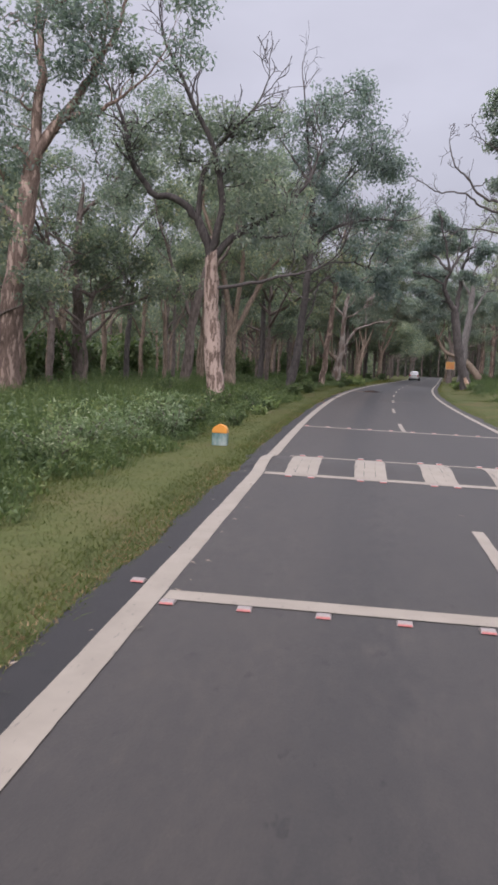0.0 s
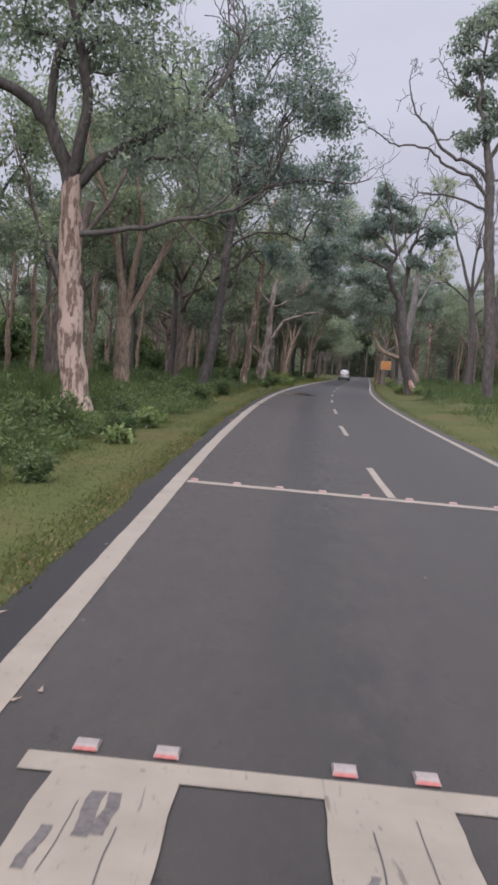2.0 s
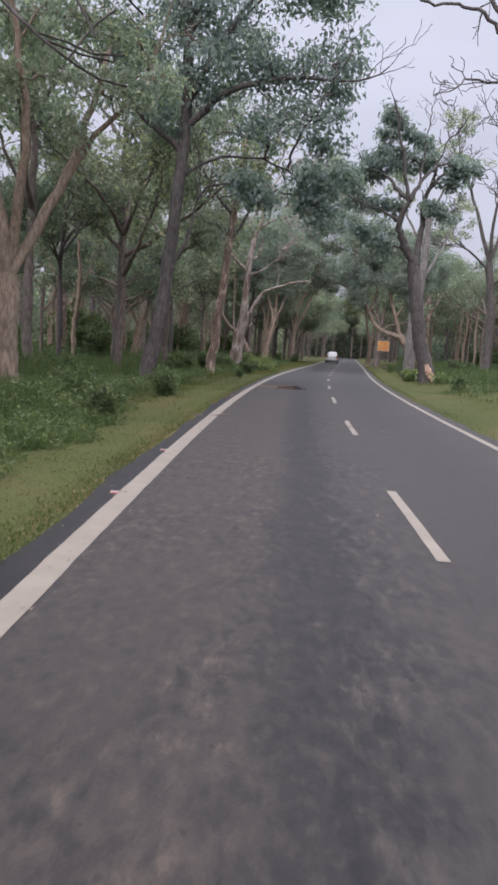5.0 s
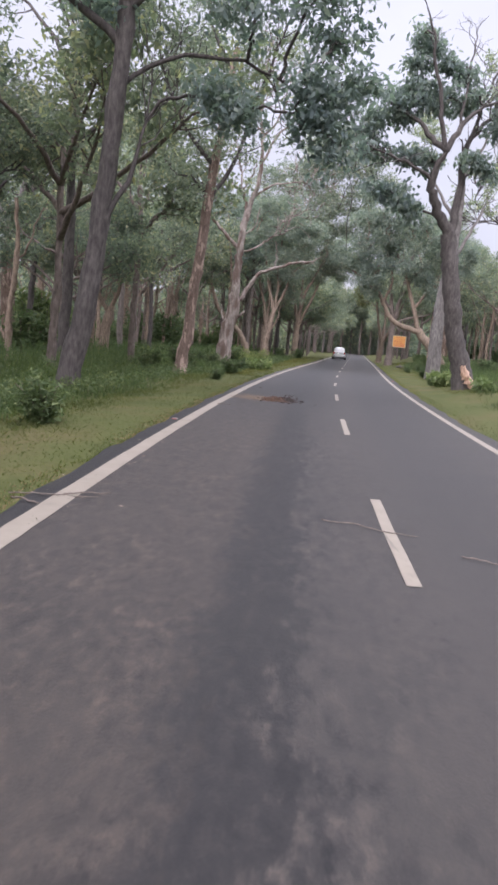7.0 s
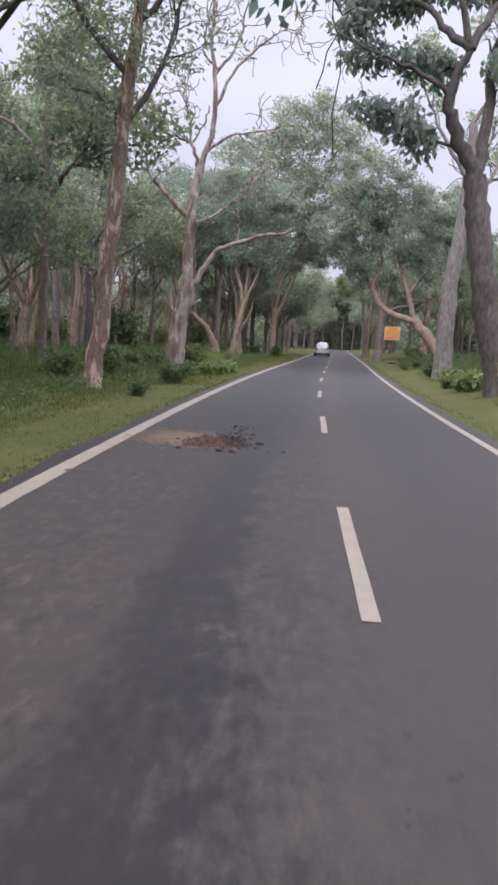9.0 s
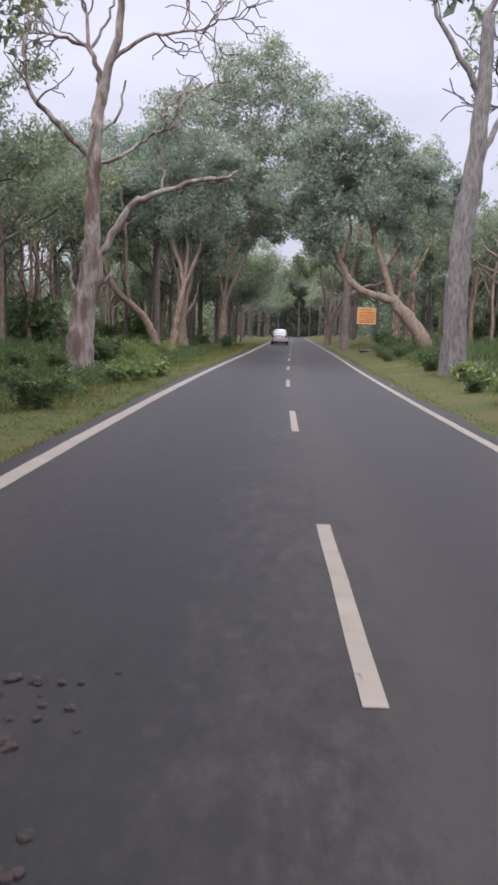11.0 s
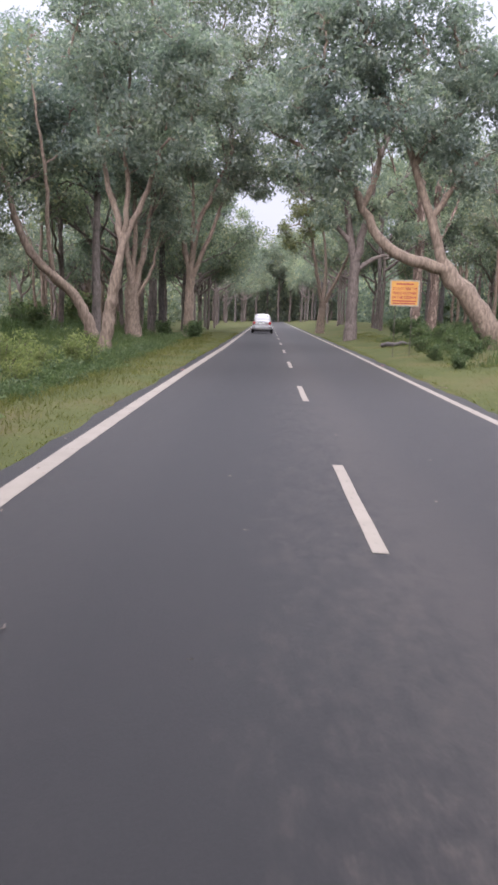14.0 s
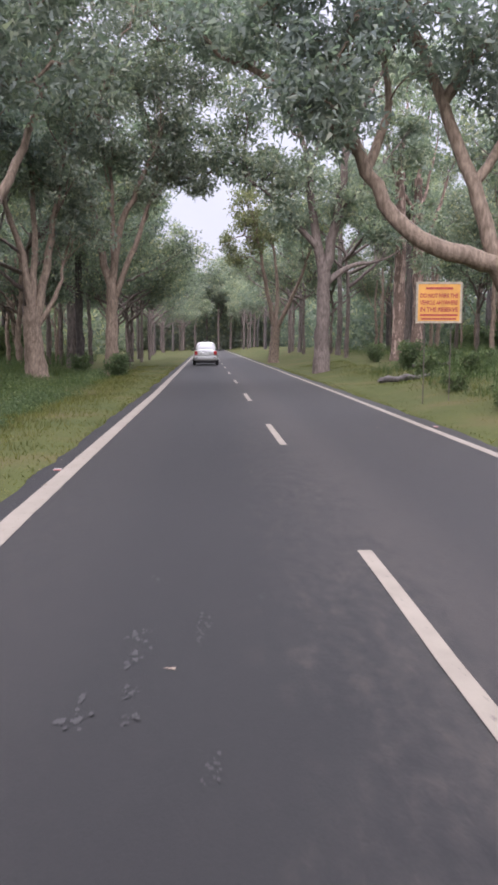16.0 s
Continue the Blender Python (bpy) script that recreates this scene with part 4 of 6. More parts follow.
tree("tree", (8.0, 113), [(0.24, -0.5, 0.5), (0.16, 1.2, 0.4), (0.1, 3.0, 0.36)],
     [([(0.05, 2.8), (-0.05, 4.4), (-0.7, 6.8), (-1.4, 9.0)], 0.2), ([(0.2, 1.6), (0.83, 5.1), (1.24, 7.4), (1.6, 9.6)], 0.22), ([(0.2, 3.0), (0.3, 5.4), (0.3, 7.8), (0.0, 10.0)], 0.18), ([(0.4, 1.8), (1.2, 3.4), (1.5, 5.0)], 0.14)],
     M_TAN, M_LEAFD, 22, "stout tan tree of several tall parallel stems", leaf=0.24, per=28, spread=0.47, flare=1.3, reach=2.8,
     mass=[(0.6, 12.5, 2.0), (-0.7, 10.1, 1.6), (2.1, 14.3, 1.9), (2.8, 10.8, 1.5), (-0.4, 15.1, 1.8), (-1.6, 12.7, 1.7), (1.2, 9.0, 1.2), (3.6, 12.6, 1.5), (3.0, 16.8, 1.6), (-2.6, 15.0, 1.6), (1.2, 18.0, 1.8), (-1.2, 17.4, 1.7), (4.6, 15.0, 1.4), (3.4, 19.2, 1.7)])
tree("tree", (11.6, 116), [(-0.1, -0.5, 0.36), (-0.02, 2.0, 0.29), (0.03, 4.2, 0.26)],
     [([(0.0, 4.0), (-0.48, 5.5), (-0.82, 8.3), (-1.4, 10.4)], 0.22), ([(0.05, 4.1), (0.4, 6.8), (1.13, 8.4), (2.0, 10.0)], 0.2), ([(0.1, 3.4), (1.24, 6.3), (2.0, 8.6)], 0.17), ([(0.0, 4.1), (0.1, 6.6), (0.0, 9.5)], 0.16)],
     M_TAN, M_LEAFD, 23, "tan-brown trunk forking into a fan of limbs", leaf=0.24, per=28, spread=0.47, flare=1.2, reach=3.0,
     mass=[(1.2, 13.4, 2.0), (2.8, 15.6, 2.0), (2.8, 10.8, 1.3), (4.1, 17.0, 1.5), (0.3, 10.2, 1.4), (1.6, 17.4, 1.9), (4.2, 13.5, 1.3), (-1.4, 11.8, 1.6), (1.6, 8.6, 0.9), (2.6, 19.8, 1.8), (5.2, 19.0, 1.6), (0.2, 19.8, 1.7), (5.4, 15.4, 1.3), (6.2, 17.2, 1.4), (2.0, 21.6, 1.7), (4.6, 21.2, 1.7), (0.0, 22.0, 1.5), (6.6, 20.2, 1.4), (3.4, 23.2, 1.4), (8.0, 18.6, 1.2), (3.0, 9.3, 0.6), (3.7, 9.8, 0.6), (4.2, 8.8, 0.4), (4.9, 9.8, 0.4)])
r1 = tree("tree", (13.82, 62.5), [(0.5, -0.5, 0.58), (0.2, 1.0, 0.42), (-0.3, 2.4, 0.36), (-0.62, 4.1, 0.34), (-0.85, 5.4, 0.33), (-1.0, 6.3, 0.3)],
     [([(-1.0, 6.2), (-1.7, 7.4), (-2.05, 8.1), (-1.9, 8.7), (-1.65, 9.3)], 0.24), ([(-0.95, 6.1), (-0.75, 7.3), (-0.6, 8.9), (-0.5, 10.2), (0.4, 11.1)], 0.2), ([(-1.65, 9.2), (-2.2, 9.7), (-2.7, 10.4), (-3.7, 11.0)], 0.14),
      ([(-1.65, 9.2), (-1.95, 10.1), (-2.2, 11.2), (-2.6, 12.5), (-2.9, 13.4)], 0.11), ([(-1.65, 9.3), (-1.3, 10.1), (-0.7, 10.9), (0.1, 11.3)], 0.13), ([(-2.05, 8.1), (-3.0, 8.8), (-4.4, 9.1)], 0.09),
      ([(-0.5, 10.2), (0.0, 11.6), (0.3, 12.6), (1.1, 13.6)], 0.08), ([(-1.2, 10.2), (-1.0, 12.0), (-0.8, 13.6)], 0.06), ([(-1.4, 6.9), (-2.4, 7.2), (-3.2, 7.4)], 0.06)],
     M_DARK, M_LEAFB, 24, "dark old tree with torn base and umbrella crown of broad leaves", bare=tuple(range(9)), tri=False, leaf=0.25, per=15, spread=0.34, droop=0.8, aspect=0.48, flare=1.5, reach=1.2, clean=(0,),
     mass=[(-3.8, 11.2, 0.6), (-2.8, 11.3, 0.7), (-1.7, 11.4, 0.8), (-0.5, 11.5, 0.7), (0.5, 11.3, 0.7), (0.5, 10.6, 0.5), (-4.5, 10.6, 0.5), (-3.2, 10.6, 0.5), (-4.6, 10.0, 0.4), (-2.9, 13.6, 0.45), (-2.3, 13.2, 0.35), (-2.9, 12.7, 0.35),
           (-1.8, 12.7, 0.35), (-1.1, 12.4, 0.4), (-2.7, 11.9, 0.5), (-4.3, 9.2, 0.55), (-3.1, 9.1, 0.55), (-2.1, 9.1, 0.35), (-0.6, 9.2, 0.45), (0.4, 9.0, 0.5), (-3.3, 7.5, 0.6), (-2.6, 7.1, 0.45), (-4.0, 7.9, 0.5), (1.4, 11.0, 0.7)], dense=1.7)
tree("tree", (16.0, 74.5), [(-0.1, -0.5, 0.44), (-0.14, 2.0, 0.36), (-0.14, 3.9, 0.33), (0.1, 6.3, 0.3), (0.27, 8.4, 0.24), (0.26, 10.9, 0.18)],
     [([(0.1, 6.4), (1.2, 8.2), (2.0, 10.0)], 0.12), ([(0.27, 8.4), (-0.8, 10.0), (-1.6, 11.6)], 0.12), ([(0.26, 10.8), (1.0, 12.4), (1.4, 14.0)], 0.1)],
     M_GREY, M_LEAF, 25, "pale grey leaning trunk with a thin crown", leaf=0.17, per=23, flare=1.5)
tree("tree", (21.5, 94.5), [(0.25, 0.0, 0.62), (-0.1, 1.0, 0.45), (-0.92, 2.1, 0.38), (-2.15, 3.4, 0.3)],
     [([(-2.0, 3.25), (-3.4, 3.55), (-4.3, 4.05), (-4.8, 4.9), (-5.35, 6.1), (-5.9, 7.4), (-6.4, 9.0)], 0.24), ([(-2.0, 3.3), (-2.6, 5.2), (-3.1, 6.9), (-3.4, 8.3), (-3.6, 9.8)], 0.2), ([(-5.0, 5.6), (-6.6, 7.2), (-8.0, 8.0)], 0.14),
      ([(-3.2, 7.0), (-1.8, 8.8), (-0.6, 9.6)], 0.15), ([(-3.6, 8.4), (-5.0, 10.4), (-6.4, 11.6)], 0.15), ([(-2.6, 5.0), (-1.4, 6.8), (0.4, 8.0)], 0.13), ([(-4.9, 5.4), (-4.2, 7.0), (-4.6, 8.8)], 0.13)],
     M_TAN, M_LEAFD, 26, "massive tan tree leaning over with a thick horizontal limb", bare=(0, 1), clean=(0, 1), start=0.62, leaf=0.205, per=26, spread=0.43, flare=1.3, reach=1.7, dense=1.35,
     mass=[(-6.7, 9.7, 1.3), (-5.3, 10.6, 1.2), (-3.6, 10.2, 1.4), (-1.9, 10.1, 1.3), (-0.6, 9.2, 1.1), (-0.1, 7.8, 0.75), (-2.3, 8.0, 1.3), (-4.3, 8.4, 1.4), (-5.9, 7.7, 1.2), (-7.1, 8.4, 1.0), (-1.3, 6.6, 1.0), (-6.1, 6.3, 0.8),
           (-6.9, 6.8, 0.75), (-0.2, 10.4, 0.65), (-2.4, 11.6, 0.85), (-5.7, 12.0, 1.0), (-7.0, 11.4, 0.9), (-3.8, 11.4, 1.1), (-3.6, 12.6, 0.8), (-5.0, 13.2, 0.9)])
tree("tree", (20.9, 113.5), [(0.17, -0.5, 0.44), (0.2, 1.4, 0.35), (0.25, 2.7, 0.32), (0.25, 4.7, 0.29)],
     [([(0.2, 4.5), (-0.2, 6.8), (-0.3, 9.3), (-0.9, 11.4)], 0.26), ([(0.3, 4.6), (0.8, 7.3), (0.8, 9.8), (1.6, 12.0)], 0.26), ([(0.4, 4.1), (1.4, 5.0), (2.9, 5.3)], 0.18), ([(0.0, 6.0), (-1.6, 7.6), (-3.2, 8.8)], 0.16), ([(0.8, 7.4), (2.4, 9.0), (3.4, 10.0)], 0.14)],
     M_BROWN, M_LEAF, 27, "dark thick trunk forking high with one short side limb", leaf=0.25, per=27, spread=0.43, flare=1.5, reach=2.6,
     mass=[(-2.2, 9.1, 1.3), (-0.6, 9.0, 1.4), (-3.6, 11.4, 1.5), (-1.8, 7.2, 1.0), (1.0, 7.8, 1.1), (-3.1, 14.3, 1.8), (2.4, 8.8, 1.4), (0.4, 12.6, 1.8)])
for bx, by, sd, lx in ((26.0, 116.5, 28, 0.0), (27.6, 118.0, 29, 0.15)):
    tree("tree", (bx, by), [(0, 0.0, 0.36), (0.05 + lx, 3.0, 0.3), (0.1, 6.0, 0.28), (0.0, 10.0, 0.22)],
         [([(0.1, 6.4), (1.4, 8.6), (2.0, 10.6)], 0.13), ([(0.0, 8.0), (-1.4, 9.8), (-2.2, 12.0)], 0.12), ([(0.0, 9.8), (0.4, 12.0), (0.8, 14.0)], 0.12)],
         M_RED, M_LEAF, sd, "straight red-brown trunk with a high leafy crown", leaf=0.20, per=29, spread=0.43)
tree("tree", (24.0, 136), [(0.2, -0.3, 0.4), (0.4, 2.6, 0.32)],
     [([(0.35, 2.4), (-0.7, 6.6), (-1.4, 9.6)], 0.2), ([(0.4, 2.5), (0.8, 5.4), (0.6, 9.4)], 0.2), ([(0.45, 2.4), (1.8, 5.6), (2.6, 8.4)], 0.18)],
     M_TAN, M_LEAFY, 30, "tan forked tree with yellowing leaves", leaf=0.22, per=29, spread=0.43, reach=2.8,
     mass=[(-3.3, 8.7, 0.8), (-1.8, 10.0, 1.0), (-2.6, 7.5, 0.7), (-0.5, 9.7, 1.1), (-1.3, 8.4, 0.8)])
tree("dead_tree", (21.9, 80), [(1.0, 0.2, 0.36), (1.0, 4.8, 0.3), (0.45, 8.8, 0.26)],
     [([(0.45, 8.7), (-0.8, 12.6), (-2.0, 15.8)], 0.17), ([(0.5, 8.8), (1.5, 12.0), (2.2, 15.0)], 0.17), ([(0.45, 8.8), (0.2, 12.0), (0.4, 16.0)], 0.15), ([(0.8, 7.0), (2.6, 9.0), (4.2, 10.2)], 0.12), ([(0.6, 8.0), (-1.4, 9.6), (-3.2, 10.4)], 0.1)],
     M_DARK, None, 31, "bare dead tree with a spreading net of twigs", reach=3.4, kids=(5, 7, 5), crook=0.17, ratio=0.6, fine=0.026, keep=0.66, start=0.25)
tree("tree", (14.0, 45), [(0.1, -0.3, 0.32), (0.0, 0.6, 0.27), (-0.2, 3.5, 0.25), (-0.5, 6.0, 0.24), (-0.8, 8.5, 0.22), (-1.0, 10.5, 0.19), (-1.2, 11.5, 0.17), (-1.4, 12.3, 0.14)],
     [([(-1.1, 10.5), (-1.5, 11.0), (-2.3, 11.3), (-3.1, 11.5), (-3.6, 12.0), (-3.8, 12.5), (-4.4, 12.9), (-4.8, 13.4), (-4.9, 13.9)], 0.095), ([(-1.0, 9.8), (-1.4, 10.1), (-1.8, 10.6), (-2.8, 10.8), (-3.3, 11.1), (-3.9, 11.5), (-4.3, 11.7), (-5.4, 11.5), (-5.9, 11.7)], 0.09),
      ([(-0.9, 9.2), (-2.1, 9.6), (-3.1, 9.6), (-4.2, 9.6)], 0.07), ([(-1.2, 11.5), (-0.7, 12.2), (0.2, 13.2), (0.9, 15.0)], 0.11), ([(-1.4, 12.2), (-1.8, 13.6), (-2.0, 15.2), (-1.8, 17.2)], 0.11), ([(0.0, 2.6), (0.2, 4.6), (0.45, 7.4), (0.9, 10.0)], 0.15),
      ([(-3.6, 12.0), (-3.0, 12.2), (-2.6, 12.5)], 0.035), ([(-1.9, 14.0), (-2.6, 14.1), (-3.4, 14.6)], 0.04)],
     M_DARK, M_LEAFB, 32, "tall tree with dead lower limbs and a leafy top", tri=False, leaf=0.24, per=15, spread=0.32, bare=tuple(range(8)), crook=0.24, kids=(4, 4, 3), reach=1.3, droop=0.8, fine=0.014, keep=0.6, start=0.4, dense=2.2, aspect=0.48, clean=(3, 4, 5, 6),
     mass=[(-1.3, 12.7, 0.55), (-2.2, 12.3, 0.4), (-1.6, 14.1, 0.55), (-2.5, 14.5, 0.4), (-1.5, 15.6, 0.7), (-2.7, 16.3, 0.5), (-2.2, 17.1, 0.6), (-1.6, 17.8, 0.75), (-2.4, 15.4, 0.35), (-0.9, 13.7, 0.6), (-0.5, 16.6, 0.9), (0.6, 14.8, 0.9), (0.8, 11.0, 0.7)])
tree("tree", (14.8, 33), [(0.2, -0.3, 0.32), (0.0, 3.5, 0.27), (-0.5, 7.0, 0.22), (-0.9, 9.5, 0.17)],
     [([(-0.6, 7.2), (-1.5, 7.9), (-2.0, 8.6)], 0.11), ([(-0.8, 9.2), (-1.4, 10.6), (-1.9, 11.6), (-2.1, 12.4)], 0.12), ([(-0.9, 9.4), (0.4, 11.6), (0.8, 13.6)], 0.12), ([(-0.5, 6.6), (-2.2, 7.2), (-3.6, 7.8)], 0.06)],
     M_DARK, M_LEAFB, 33, "dark roadside tree with drooping leafy limbs", leaf=0.19, per=22, spread=0.36, bare=(3,), crook=0.2, reach=0.9, droop=0.6,
     mass=[(-2.2, 12.7, 0.75), (-2.3, 8.7, 0.65), (-2.2, 10.4, 0.6), (-0.8, 11.6, 1.0), (1.2, 12.0, 1.5), (-0.6, 9.4, 0.9)])

# torn pale wood at the foot of the dark tree
tw = np.random.default_rng(3)
for k, (sx, sz, hh_) in enumerate(((0.42, 0.2, 0.55), (0.3, 0.35, 0.62), (0.54, 0.15, 0.4), (0.2, 0.5, 0.45))):
    q, r = smooth_line(np.array([(sx, -0.50 + 0.05 * k, sz - 0.1), (sx - 0.04, -0.52 + 0.05 * k, sz + hh_ * 0.4), (sx - 0.14, -0.42 + 0.03 * k, sz + hh_)]), [0.10, 0.11, 0.02], 9, tw, 0.012)
    v, f = tubes([(q, r)], 7)
    v = v + tw.normal(0, 0.018, v.shape)
    solid("splinter", v, f, M_WOOD, r1, "torn open orange-brown wood", True)

# the forest: a few kinds of tree, repeated
def kind_of(name, trunk, limbs, bark_mat, leaf_mat, seed, label, **more):
    t = tree(name, (0, 0), trunk, limbs, bark_mat, leaf_mat, seed, label, group="forest trees", whole=True, **more)
    return t


def auto_limbs(rg, h, n, out, low):
    made = []
    for i in range(n):
        z = h * rg.uniform(low, 0.95)
        s = rg.choice([-1, 1]) * out * rg.uniform(0.5, 1.0)
        made.append(([(0, z), (s * 0.45, z + 0.16 * h * rg.uniform(0.6, 1.2)), (s, z + 0.3 * h * rg.uniform(0.6, 1.2))], 0.1 * rg.uniform(0.8, 1.2)))
    return made


KINDS = []
kr_ = np.random.default_rng(77)
for i, (h, r, bm_, lm, low, lab, lf, pr) in enumerate((
        (7.8, 0.16, M_BROWN, M_LEAFF, 0.5, "brown forest tree with a dense dark green crown", 0.19, 34),
        (8.6, 0.19, M_FOREST, M_LEAF, 0.6, "grey forest tree with a spreading green crown", 0.19, 34),
        (5.2, 0.12, M_BROWN, M_LEAFF, 0.38, "small bushy forest tree with low dark foliage", 0.18, 33),
        (9.8, 0.20, M_DARK, M_LEAFF, 0.62, "tall dark forest tree with a high crown", 0.19, 34),
        (6.6, 0.13, M_BROWN, M_LEAFF, 0.45, "pale-stemmed forest tree with mid-green leaves", 0.18, 33))):
    k = kind_of("forest_tree", [(0, -0.6, r), (kr_.uniform(-0.2, 0.2), h * 0.35, r * 0.85), (kr_.uniform(-0.4, 0.4), h * 0.7, r * 0.7), (kr_.uniform(-0.5, 0.5), h, r * 0.5)],
                auto_limbs(kr_, h, 6, 2.6, low), bm_, lm, 100 + i, lab, leaf=lf * 1.12, per=int(pr * 0.72), aspect=0.62, spread=0.5, reach=2.6, depth=0.9, kids=(4, 7, 3), levels=2, root=True)
    KINDS.append(k)
STEM = kind_of("bare_stem", [(0, -0.6, 0.14), (0.15, 2.0, 0.12), (-0.1, 4.2, 0.10), (0.1, 6.5, 0.06)],
               [([(0.1, 2.6), (0.9, 4.0), (1.2, 5.4)], 0.05), ([(0.0, 4.0), (-0.8, 5.2), (-1.2, 6.2)], 0.05)], M_TAN, None, 120, "pale bare forest stem", kids=(2, 2, 1), levels=2, crook=0.2)


def put(kind, y, lat, size, rot, first=[]):
    if -13 < lat < -5 and 88 < y < 113:
        return None  # kept open for the leaning trees there
    x_, y_, _ = lay(y, lat)
    m = pose(float(x_), float(y_), float(rise(y, lat)) - 0.05, 0, 0, rot)
    if kind in first:
        ob = copy_thing(kind, m)
    else:
        first.append(kind)
        ob = kind
        ob.matrix_basis = m
    ob.scale = (size, size, size)
    return ob


fr = np.random.default_rng(2024)
taken = []


def free(y, lat, gap):
    for a, b in taken:
        if abs(a - y) < gap and abs(b - lat) < gap:
            return False
    taken.append((y, lat))
    return True


for side, near, far, count, y0, y1 in ((-1, 9.5, 15, 12, 98, 150), (-1, 10.5, 22, 36, 8, 150), (-1, 22, 46, 30, 10, 190), (1, 13, 24, 20, 66, 160), (1, 22, 46, 26, 40, 200)):
    made = tries = 0
    while made < count and tries < 4000:
        tries += 1
        y, lat = fr.uniform(y0, y1), side * fr.uniform(near, far)
        if not free(y, lat, 2.2 if near < 20 else 3.2):
            continue
        made += 1
        put(KINDS[fr.integers(0, 5)], y, lat, fr.uniform(0.85, 1.25) * (0.72 if side < 0 and y < 42 else 0.82 if side < 0 and y < 82 else 1.05 if side < 0 else 1.25 if near > 20 else 1.05), fr.uniform(0, 360))
for y, lat, size in ((56, -9.6, 1.15), (61.5, -11.2, 1.2), (67, -9.8, 1.1), (50, -11.5, 1.1), (96, -9.6, 1.1), (104, -10.4, 1.2)):
    put(KINDS[fr.integers(0, 5)], y, lat, size, fr.uniform(0, 360))
for y, lat, size in ((126, -6.8, 1.0), (133, -6.6, 1.1), (141, -7.0, 1.15), (150, -7.0, 1.1), (160, -7.0, 1.1), (146, 7.2, 1.0), (158, 7.2, 1.1)):
    put(KINDS[2 if y < 145 else 4], y, lat, size, fr.uniform(0, 360))
# both rows close over the road's far end
for i in range(18):
    y = 124 + 7.4 * i + fr.uniform(-1, 1)
    for side in (-1, 1):
        put(KINDS[fr.integers(0, 5)], y, side * (fr.uniform(7.5, 11) if y < 215 else fr.uniform(5.5, 10)), fr.uniform(0.92, 1.22), fr.uniform(0, 360))
for i in range(12):
    put(KINDS[(0, 2, 4)[i % 3]], 258 + 3 * (i % 3), -14 + 2.6 * i, (1.75, 2.3, 1.9)[i % 3], 40 * i)
for i in range(130):
    side = -1 if i < 100 else 1
    put(STEM, fr.uniform(12, 150) if side < 0 else fr.uniform(70, 150), side * (fr.uniform(11.5, 26) if side < 0 else fr.uniform(11, 26)), fr.uniform(0.7, 1.25), fr.uniform(0, 360))

# woods far behind, uncountable
wr = np.random.default_rng(8)


def woods(n, y0, y1, a0, a1, top):
    wy, wa = wr.uniform(y0, y1, n), wr.uniform(a0, a1, n)
    crest = top * (1 + 0.16 * np.sin(wy * 0.21 + wa * 0.1) + 0.14 * np.sin(wy * 0.57 + wa * 0.33))
    wz = 0.2 + crest * wr.uniform(0.0, 1, n)
    v, f = leaves(lay(wy, wa, wz), 7, 0.8, 0.6, wr, 0.3, 0.7)
    tagged(solid("far_woods", v, f, M_LEAFF), "distant dense dark green woods", "woods", kind="stuff")


woods(16000, -20, 320, -60, -44, 9.5)
woods(16000, -20, 320, 44, 60, 9.5)
woods(7000, 160, 300, -34, -15, 8.5)
woods(7000, 160, 300, 15, 34, 8.5)
woods(13000, 262, 300, -30, 30, 14.5)


# ---------------------------------------------------------------- undergrowth
def meadow(name, y, lat, h, width, material, label, rg, lean=0.35):
    """Grass as one uncounted mass of triangles."""
    n = len(y)
    p = lay(y, lat, rise(y, lat) - 0.03)
    a = rg.uniform(0, 2 * np.pi, n)
    s = np.stack([np.cos(a), np.sin(a), 0 * a], -1) * (width * rg.uniform(0.7, 1.3, n))[:, None]
    b = rg.uniform(0, 2 * np.pi, n)
    k = np.abs(rg.normal(0, lean, n)) * h
    tip = p + np.stack([np.cos(b) * k, np.sin(b) * k, h], -1)
    bend = p * 0.45 + tip * 0.55 + np.stack([0 * h, 0 * h, 0.1 * h], -1)
    v = np.stack([p - s, p + s, bend + s * 0.7, bend - s * 0.7, tip], 1).reshape(-1, 3)
    i = np.arange(n) * 5
    f = np.concatenate([np.stack([i, i + 1, i + 2], -1), np.stack([i, i + 2, i + 3], -1), np.stack([i + 3, i + 2, i + 4], -1)])
    return tagged(solid(name, v, f, material), label, "grass", kind="stuff")


ug = np.random.default_rng(31)


def spots(n, y0, y1, a0, a1, clump=0.0):
    """Random spots beside the road, gathered in loose clumps."""
    y, a = ug.uniform(y0, y1, n), ug.uniform(a0, a1, n)
    if clump:
        k = np.sin(1.3 * y + 2 * np.sin(0.7 * a)) + np.sin(1.9 * a + 1.7 * np.sin(0.45 * y)) + ug.normal(0, 0.5, n)
        keep = k > -clump
        y, a = y[keep], a[keep]
    return y, a


def edge_of(y, a):
    """Shifts spots given from the asphalt's edge outward."""
    return np.where(a < 0, a - (half_l(y) - 2.70), a + (half_r(y) - 2.56))


def clear(y, a):
    """Lower growth in front of the first large tree, and near the road further on."""
    low = step(31, 40, y) * step(10.5, 7.5, np.abs(a)) * np.where(a < 0, 0.5, 0.25)
    return (1 - 0.85 * np.exp(-((y - 24.5) / 4.0) ** 2 - ((a + 5.7) / 1.5) ** 2)) * (1 - low)


